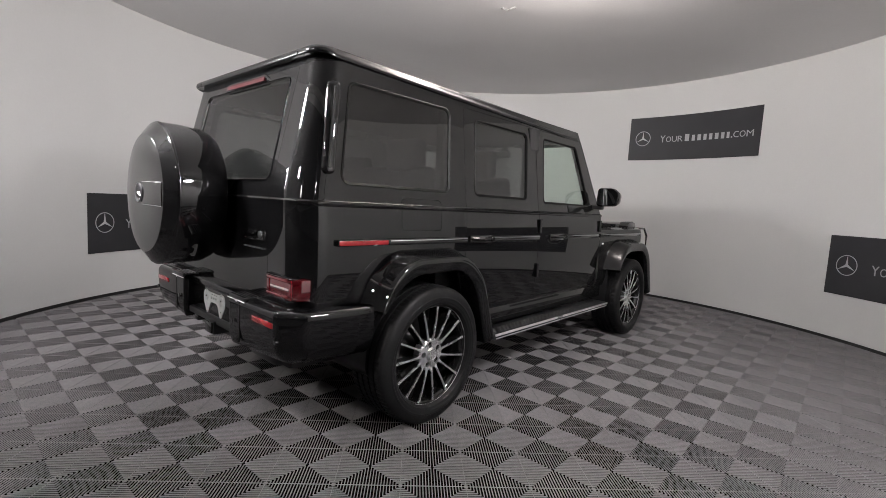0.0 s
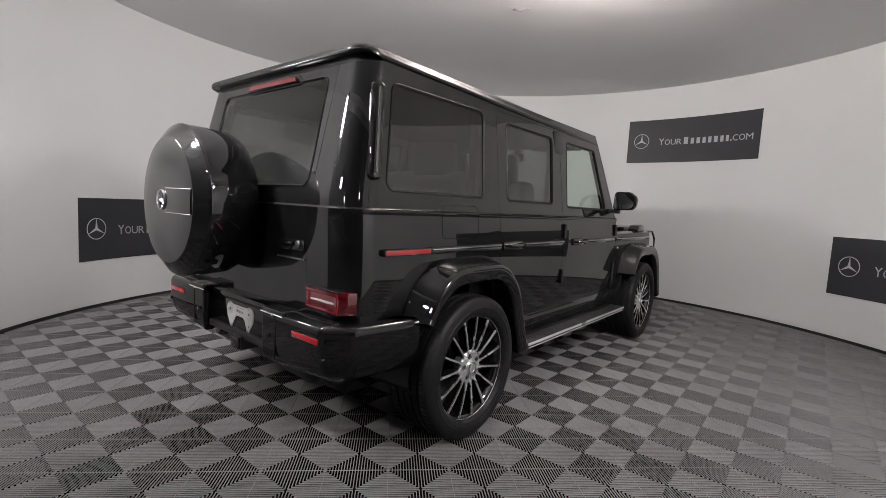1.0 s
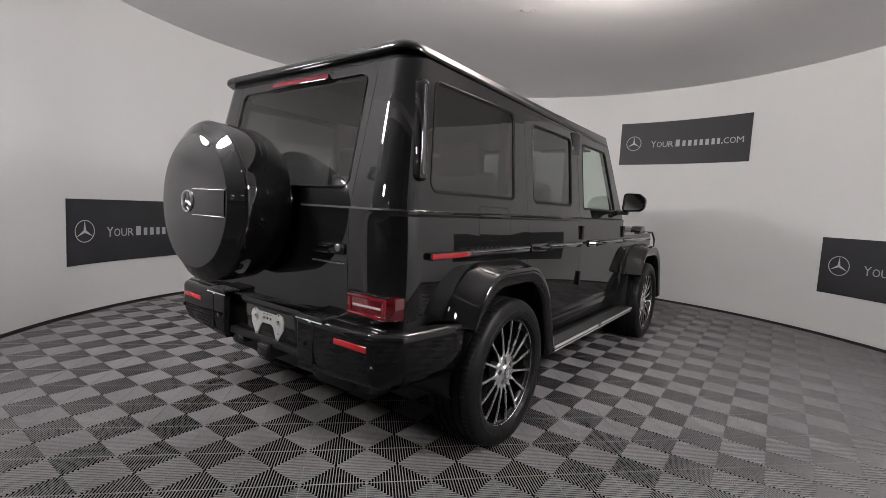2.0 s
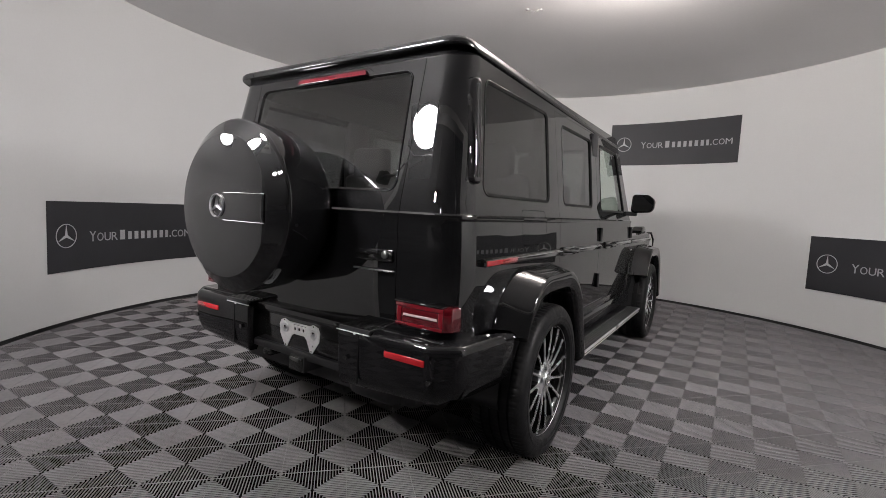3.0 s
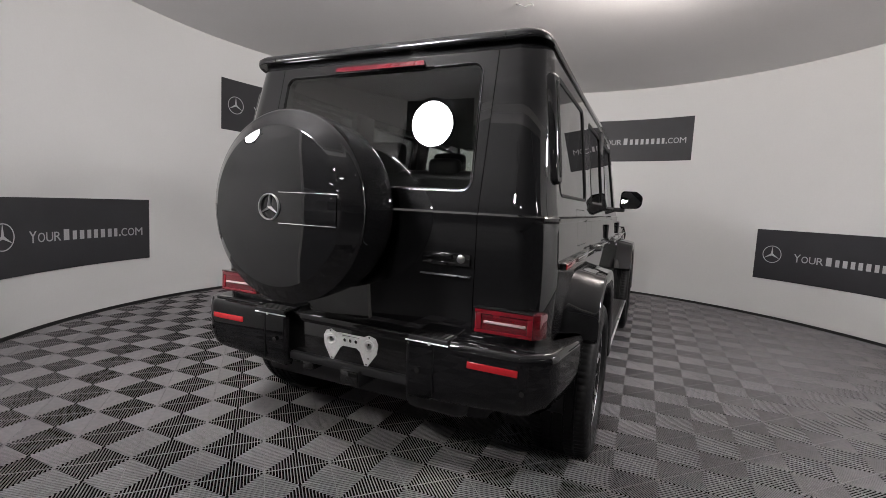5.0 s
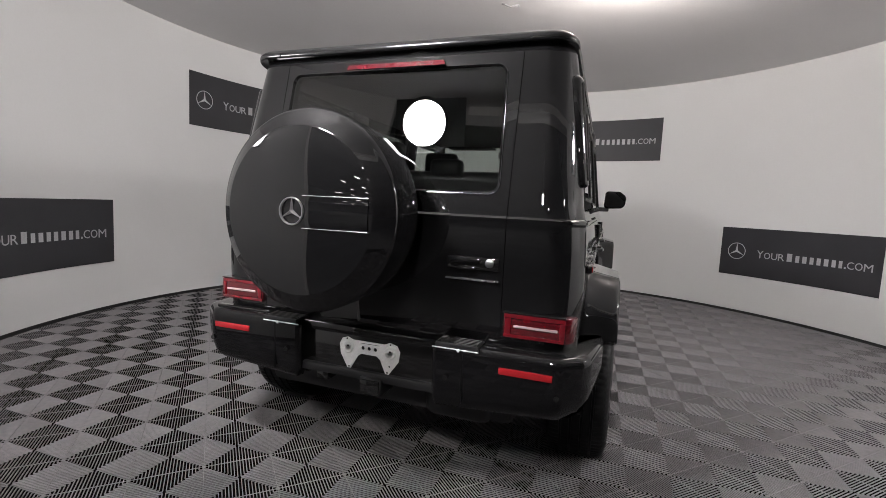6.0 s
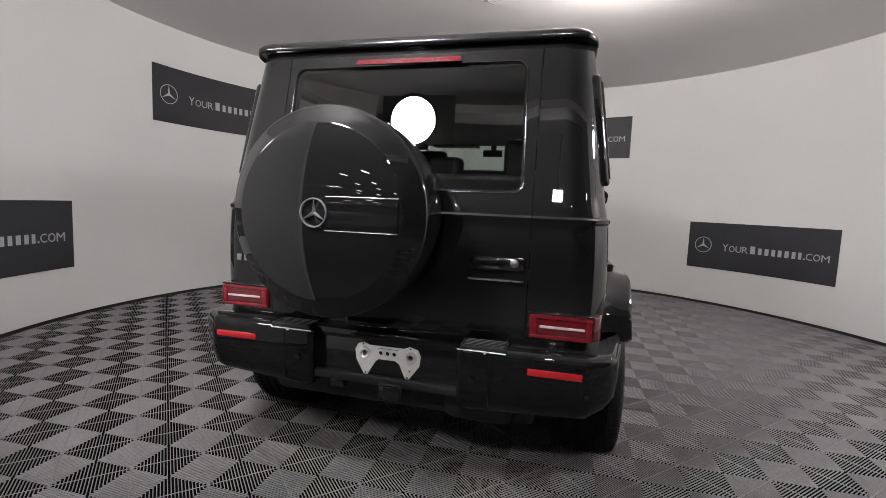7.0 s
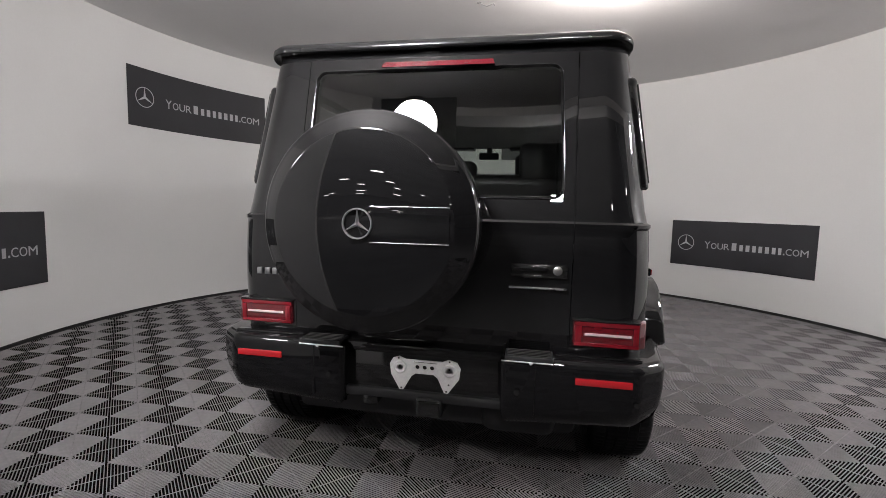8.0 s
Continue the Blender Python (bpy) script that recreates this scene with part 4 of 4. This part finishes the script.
part("tow_hitch", boxed(-0.015, 0.085, -0.83, -0.55, 0.43, 0.505, bevel=0.008), TRIM, car)
part("hitch_cap", boxed(-0.008, 0.078, -0.84, -0.825, 0.437, 0.498, bevel=0.006), GLOSS_TRIM, car)
part("underbody", boxed(-0.60, 0.60, -0.66, 3.2, 0.33, 0.60, bevel=0.04), CABIN, car)
part("rear_axle", revolved([(-0.78, 0.05), (-0.2, 0.06), (-0.1, 0.13), (0.1, 0.13), (0.2, 0.06), (0.78, 0.05)], 20, "x", (0, 0, 0.375), closed=False), CABIN, car)
part("front_axle", revolved([(-0.78, 0.05), (0.78, 0.05)], 16, "x", (0, 2.89, 0.375), closed=False), CABIN, car)
part("silencer", boxed(0.22, 0.52, -0.70, -0.38, 0.33, 0.47, bevel=0.05, seg=3), CABIN, car)
part("tow_eye", tubed([(-0.36 + 0.022 * math.cos(a), -0.70, 0.455 + 0.022 * math.sin(a)) for a in (2 * math.pi * k / 16 for k in range(16))], 0.008, 8, cyclic=True), GLOSS_TRIM, car)


part("trailer_socket", boxed(-0.235, -0.175, -0.815, -0.74, 0.452, 0.492, bevel=0.008), GLOSS_TRIM, car)
part("wing_badge", boxed(0.835, 0.8395, 2.365, 2.395, 0.915, 0.929, bevel=0.0015, seg=1), SATIN, car, "tiny chrome badge")


# ---- wheels ----
HUB, TYRE_R, RIM_R = 0.378, 0.385, 0.272


def tyre_mesh():
    """Ribbed tread cut into blocks, rounded shoulders and a raised ring on the wall."""
    bm = bmesh.new()
    half = 0.137
    wall = [(-half + 0.035, RIM_R - 0.004), (-half + 0.018, RIM_R + 0.007), (-half + 0.006, RIM_R + 0.016), (-half + 0.002, RIM_R + 0.028), (-half + 0.0005, RIM_R + 0.030), (-half - 0.0015, RIM_R + 0.044), (-half - 0.003, RIM_R + 0.046), (-half - 0.003, RIM_R + 0.053), (-half - 0.001, RIM_R + 0.056), (-half + 0.002, TYRE_R - 0.036), (-half + 0.008, TYRE_R - 0.020), (-half + 0.018, TYRE_R - 0.009), (-half + 0.030, TYRE_R - 0.003), (-half + 0.046, TYRE_R - 0.001)]
    tread = []
    for c in (-0.068, -0.024, 0.024, 0.068):
        tread += [(c - 0.006, TYRE_R), (c - 0.0045, TYRE_R - 0.009), (c + 0.0045, TYRE_R - 0.009), (c + 0.006, TYRE_R)]
    full = wall + tread + [(-x, r) for x, r in wall[::-1]]
    n, m = 84, len(full)
    cuts = {12, 13, 14} | {17, 18, 21, 22, 25, 26} | {m - 1 - k for k in (12, 13, 14)}
    rings = revolve(bm, full, n * 3, "x", closed=True)
    for k in range(0, n * 3, 3):
        for i in cuts:
            v = rings[(k + (1 if 15 < i < m - 15 and i % 2 else 0)) % (n * 3)][i].co
            f = 1 - 0.0035 / math.hypot(v.y, v.z)
            v.y *= f
            v.z *= f
    return mesh_of("tyre", bm, 24)


def spoke_mesh():
    """Machined faces of the spokes, lip and hub."""
    bm = bmesh.new()
    revolve(bm, [(0.108, RIM_R + 0.0005), (0.112, RIM_R + 0.002), (0.112, RIM_R + 0.0045), (0.108, RIM_R + 0.0055), (0.100, RIM_R + 0.003)], 72, "x")
    n = 15
    for k in range(n):
        a = 2 * math.pi * k / n
        c, s = math.cos(a), math.sin(a)
        rows = []
        for r, w, d in ((0.080, 0.0100, 0.097), (0.095, 0.0064, 0.100), (0.11, 0.0046, 0.103), (0.20, 0.0042, 0.107), (0.255, 0.0046, 0.106), (0.269, 0.0075, 0.106)):
            row = []
            for q, dd in ((-w, 0), (w, 0), (w * 1.2, -0.006), (-w * 1.2, -0.006)):
                row.append(bm.verts.new((d + dd, r * c - q * s, r * s + q * c)))
            rows.append(row)
        for p, q in zip(rows, rows[1:]):
            for i in range(4):
                bm.faces.new((p[i], q[i], q[(i + 1) % 4], p[(i + 1) % 4]))
        bm.faces.new(rows[0])
        bm.faces.new(rows[-1][::-1])
    return mesh_of("spokes", bm, 30)


def spoke_back_mesh():
    """The gloss black bodies behind the machined faces."""
    bm = bmesh.new()
    n = 15
    for k in range(n):
        a = 2 * math.pi * k / n
        c, s = math.cos(a), math.sin(a)
        rows = []
        for r, w, d in ((0.055, 0.014, 0.085), (0.11, 0.0075, 0.0965), (0.20, 0.0066, 0.1005), (0.265, 0.010, 0.0995)):
            rows.append([bm.verts.new((d + dd, r * c - q * s, r * s + q * c)) for q, dd in ((-w, 0), (w, 0), (w * 0.7, -0.05), (-w * 0.7, -0.05))])
        for p, q in zip(rows, rows[1:]):
            for i in range(4):
                bm.faces.new((p[i], q[i], q[(i + 1) % 4], p[(i + 1) % 4]))
        bm.faces.new(rows[0])
        bm.faces.new(rows[-1][::-1])
    return mesh_of("spoke_backs", bm, 30)


TYRE_ME, SPOKE_ME, BACK_ME = tyre_mesh(), spoke_mesh(), spoke_back_mesh()
hub_cut = [("DIFFERENCE", solid(revolved([(0.06, 0.0), (0.06, 0.0165), (0.13, 0.0165), (0.13, 0.0)], 16, "x", (0, 0.058 * math.cos(a), 0.058 * math.sin(a)), closed=False))) for a in (2 * math.pi * k / 5 + 0.3 for k in range(5))]
HUB_ME = carve(solid(revolved([(0.05, 0.0), (0.05, 0.092), (0.090, 0.090), (0.097, 0.080), (0.100, 0.040), (0.104, 0.036), (0.109, 0.032), (0.110, 0.0)], 40, "x", closed=False)), *hub_cut)


def wheel(s, y):
    w = part("wheel", revolved([(-0.10, 0.255), (0.07, 0.250), (0.092, 0.262), (0.098, 0.270), (0.085, 0.274), (-0.11, 0.272)], 64, "x"), GLOSS_TRIM, car, "wheel with a black rim barrel and silver multi-spoke face")
    w.matrix_basis = pose(s * 0.835, y, HUB, 12 if y < 1 else 40, 0, 0 if s > 0 else 180)
    part("tyre", TYRE_ME, RUBBER, w, "black road tyre")
    part("spoke_face", SPOKE_ME, SILVER, w, "machined silver spokes")
    part("spoke_back", BACK_ME, GLOSS_TRIM, w)
    part("hub", HUB_ME, SILVER, w, "silver hub with bolt holes")
    # Black plugs stand in for the shade inside the hub's holes.
    for k in range(5):
        a = 2 * math.pi * k / 5 + 0.3
        part("hole_shade_plug", revolved([(0.055, 0.0), (0.055, 0.0130), (0.070, 0.0130), (0.076, 0.008), (0.080, 0.0)], 10, "x", (0, 0.058 * math.cos(a), 0.058 * math.sin(a)), closed=False), SEAL, w)
    part("cap_ring", revolved([(0.108, 0.0325), (0.1125, 0.0315), (0.1125, 0.0285), (0.108, 0.0275)], 28, "x"), CHROME, w)
    part("brake_disc", revolved([(-0.01, 0.06), (0.015, 0.06), (0.015, 0.185), (-0.01, 0.185)], 48, "x"), DISC_STEEL, w)
    part("rim_well", revolved([(-0.06, 0.0), (-0.06, 0.25), (-0.05, 0.25), (-0.05, 0.0)], 32, "x", closed=False), CABIN, w)
    return w


for s in (1, -1):
    for y in (0.0, 2.89):
        wheel(s, y)

# ---- door mirrors ----
for s in (1, -1):
    bm = bmesh.new()
    out = rounded([(0.852, 1.262), (1.035, 1.272), (1.048, 1.38), (0.99, 1.425), (0.862, 1.425)], [0.03, 0.05, 0.05, 0.05, 0.03])
    cx, cz = 0.95, 1.345
    rows = []
    for y, k in ((2.12, 0.97), (2.125, 1.0), (2.17, 1.0), (2.22, 0.90), (2.25, 0.70), (2.26, 0.4)):
        rows.append([(s * (cx + (u - cx) * k), y, cz + (v - cz) * k) for u, v in out])
    m = part("door_mirror", loft(rows), PAINT, car, "glossy black door mirror", degrees=40)
    inn = [(s * (cx + (u - cx) * 0.86), cz + (v - cz) * 0.86) for u, v in out]
    g = prismed([(u - s * cx, v - cz) for u, v in inn], "y", -0.004, 0.004)
    bmesh.ops.transform(g, matrix=Matrix.Translation((s * cx, 2.116, cz)) @ Matrix.Rotation(radians(6.8 * s), 4, "Z") @ Matrix.Rotation(radians(-7.4), 4, "X"), verts=g.verts[:])
    part("mirror_glass", g, MIRROR, m, "mirror glass")
    part("mirror_arm", boxed(*sorted((s * 0.80, s * 0.90)), 2.14, 2.20, 1.235, 1.275, bevel=0.012), TRIM, m)

# ---- cabin ----
part("cabin_floor", boxed(-0.79, 0.79, -0.68, 2.25, 0.60, 0.66), CABIN, car)
part("load_cover", boxed(-0.70, 0.70, -0.66, 0.10, 1.02, 1.05, bevel=0.01), CABIN, car)
dash = part("dashboard", boxed(-0.76, 0.76, 1.95, 2.28, 0.80, 1.225, bevel=0.05, seg=3), CABIN, car)


def car_seat(x, y, w, tall, rests):
    st = part("seat", boxed(x - w / 2, x + w / 2, y, y + 0.50, 0.66, 0.86, bevel=0.05, seg=3), LEATHER, car, "black leather car seat")
    bm = bmesh.new()
    box(bm, x - w / 2, x + w / 2, -0.07, 0.07, 0, tall, bevel=0.05, seg=3)
    bmesh.ops.transform(bm, matrix=Matrix.Translation((0, y + 0.02, 0.78)) @ Matrix.Rotation(radians(12), 4, "X"), verts=bm.verts[:])
    part("backrest", bm, LEATHER, st)
    for hx, hw, top in rests:
        part("headrest", boxed(hx - hw, hx + hw, y - 0.17, y - 0.06, 1.38, top, bevel=0.035, seg=3), LEATHER, st)


car_seat(-0.38, 1.15, 0.52, 0.66, [(-0.38, 0.13, 1.63)])
car_seat(0.38, 1.15, 0.52, 0.66, [(0.38, 0.13, 1.63)])
car_seat(0.0, 0.30, 1.36, 0.66, [(-0.03, 0.10, 1.50), (-0.46, 0.14, 1.60), (0.45, 0.14, 1.60)])
part("headliner", boxed(-0.70, 0.70, -0.55, 1.93, 1.792, 1.815, bevel=0.008), CABIN, car)
for s in (1, -1):
    part("sun_visor", boxed(*sorted((s * 0.16, s * 0.60)), 1.80, 1.95, 1.765, 1.785, bevel=0.008), CABIN, car)
    part("pillar_trim", boxed(*sorted((s * 0.69, s * 0.745)), 0.20, 0.40, 0.7, 1.80, bevel=0.01), CABIN, car)
wheel_path = [(-0.38 + 0.185 * math.cos(a), 1.83 + 0.07 * math.sin(a), 1.13 + 0.175 * math.sin(a)) for a in (2 * math.pi * k / 28 for k in range(28))]
part("steering_wheel", tubed(wheel_path, 0.016, 8, cyclic=True), LEATHER, car)
part("steering_column", tubed([(-0.38, 1.83, 1.13), (-0.38, 2.0, 1.06)], 0.05), CABIN, car)
part("inside_mirror", boxed(-0.125, 0.06, 1.88, 1.91, 1.680, 1.745, bevel=0.012), CABIN, car)
part("inside_mirror_foot", boxed(-0.055, -0.005, 1.90, 1.955, 1.71, 1.80, bevel=0.01), CABIN, car)
for s in (1, -1):
    part("pillar_trim", boxed(*sorted((s * 0.70, s * 0.765)), 1.12, 1.25, 0.7, 1.80, bevel=0.01), CABIN, car)

# ---- floor tiles ----
CELL, TOX, TOY, TANG = 0.2008, 1.0633, 0.4822, 0.01322
TILE_OFF = (0, 0)


def tile_mesh():
    """Four cells of ribs that run along alternate diagonals, round the tile's middle."""
    verts, faces = [], []
    half = CELL
    top, low = 0.0, -0.0048

    def bar(p, q, wt, wb, zt, low=low):
        d = Vector((q[0] - p[0], q[1] - p[1]))
        if d.length < 0.004:
            return
        d.normalize()
        nx, ny = -d.y, d.x
        i = len(verts)
        for e in (p, q):
            for w, z in ((wb, low), (wb, zt - 0.0026), (wb * 0.97, zt - 0.0014), (wb * 0.85, zt - 0.0005), (wt, zt), (-wt, zt), (-wb * 0.85, zt - 0.0005), (-wb * 0.97, zt - 0.0014), (-wb, zt - 0.0026), (-wb, low)):
                verts.append((e[0] + nx * w, e[1] + ny * w, z))
        for k in range(9):
            faces.append((i + k, i + k + 1, i + k + 11, i + k + 10))
        faces.extend((tuple(range(i + 7, i + 1, -1)), tuple(range(i + 12, i + 18))))

    n = 22
    for sx in (1, -1):
        for sy in (1, -1):
            # in the cell (0..CELL)^2 turned by sx, sy: ribs x + y = c
            for k in range(n):
                c = (k + 0.5) * 2 * CELL / n
                a = (max(0, c - CELL), min(c, CELL))
                b = (min(c, CELL), max(0, c - CELL))
                m = (c / 2, c / 2)
                e = 0.0010
                for p, q in ((a, (m[0] - e, m[1] + e)), ((m[0] + e, m[1] - e), b)):
                    bar((sx * p[0], sy * p[1]), (sx * q[0], sy * q[1]), 0.0009, 0.0018, top)
            bar((0, 0), (sx * CELL, sy * CELL), 0.0005, 0.0012, top - 0.0002, -0.003)
    me = bpy.data.meshes.new("floor_tile")
    me.from_pydata(verts, [], faces)
    me.materials.append(TILE)
    return me


TILE_ME = tile_mesh()
ca, sa = math.cos(TANG), math.sin(TANG)
spots = []
for i in range(-14, 15):
    for j in range(-14, 15):
        u, v = TILE_OFF[0] * CELL + 2 * CELL * i, TILE_OFF[1] * CELL + 2 * CELL * j
        x, y = TOX + ca * u - sa * v, TOY + sa * u + ca * v
        d = math.hypot(x - CX, y - CY)
        if d < ROUND + 0.24:
            spots.append((d, x, y))
spots.sort()
for d, x, y in spots[:300]:
    t = new("floor_tile", TILE_ME)
    t.parent = floor
    t.location, t.rotation_euler = (x, y, 0), (0, 0, TANG)
verts, faces = [], []
src_v = [tuple(v.co) for v in TILE_ME.vertices]
src_f = [tuple(p.vertices) for p in TILE_ME.polygons]
for d, x, y in spots[300:]:
    o = len(verts)
    verts += [(x + ca * a - sa * b, y + sa * a + ca * b, c) for a, b, c in src_v]
    faces += [tuple(o + q for q in f) for f in src_f]
me = bpy.data.meshes.new("edge_tiles")
me.from_pydata(verts, [], faces)
me.materials.append(TILE)
edge = new("edge_tiles", me)
edge.parent = floor
tagged(edge, "grey ribbed plastic tiles along the wall", kind="stuff")
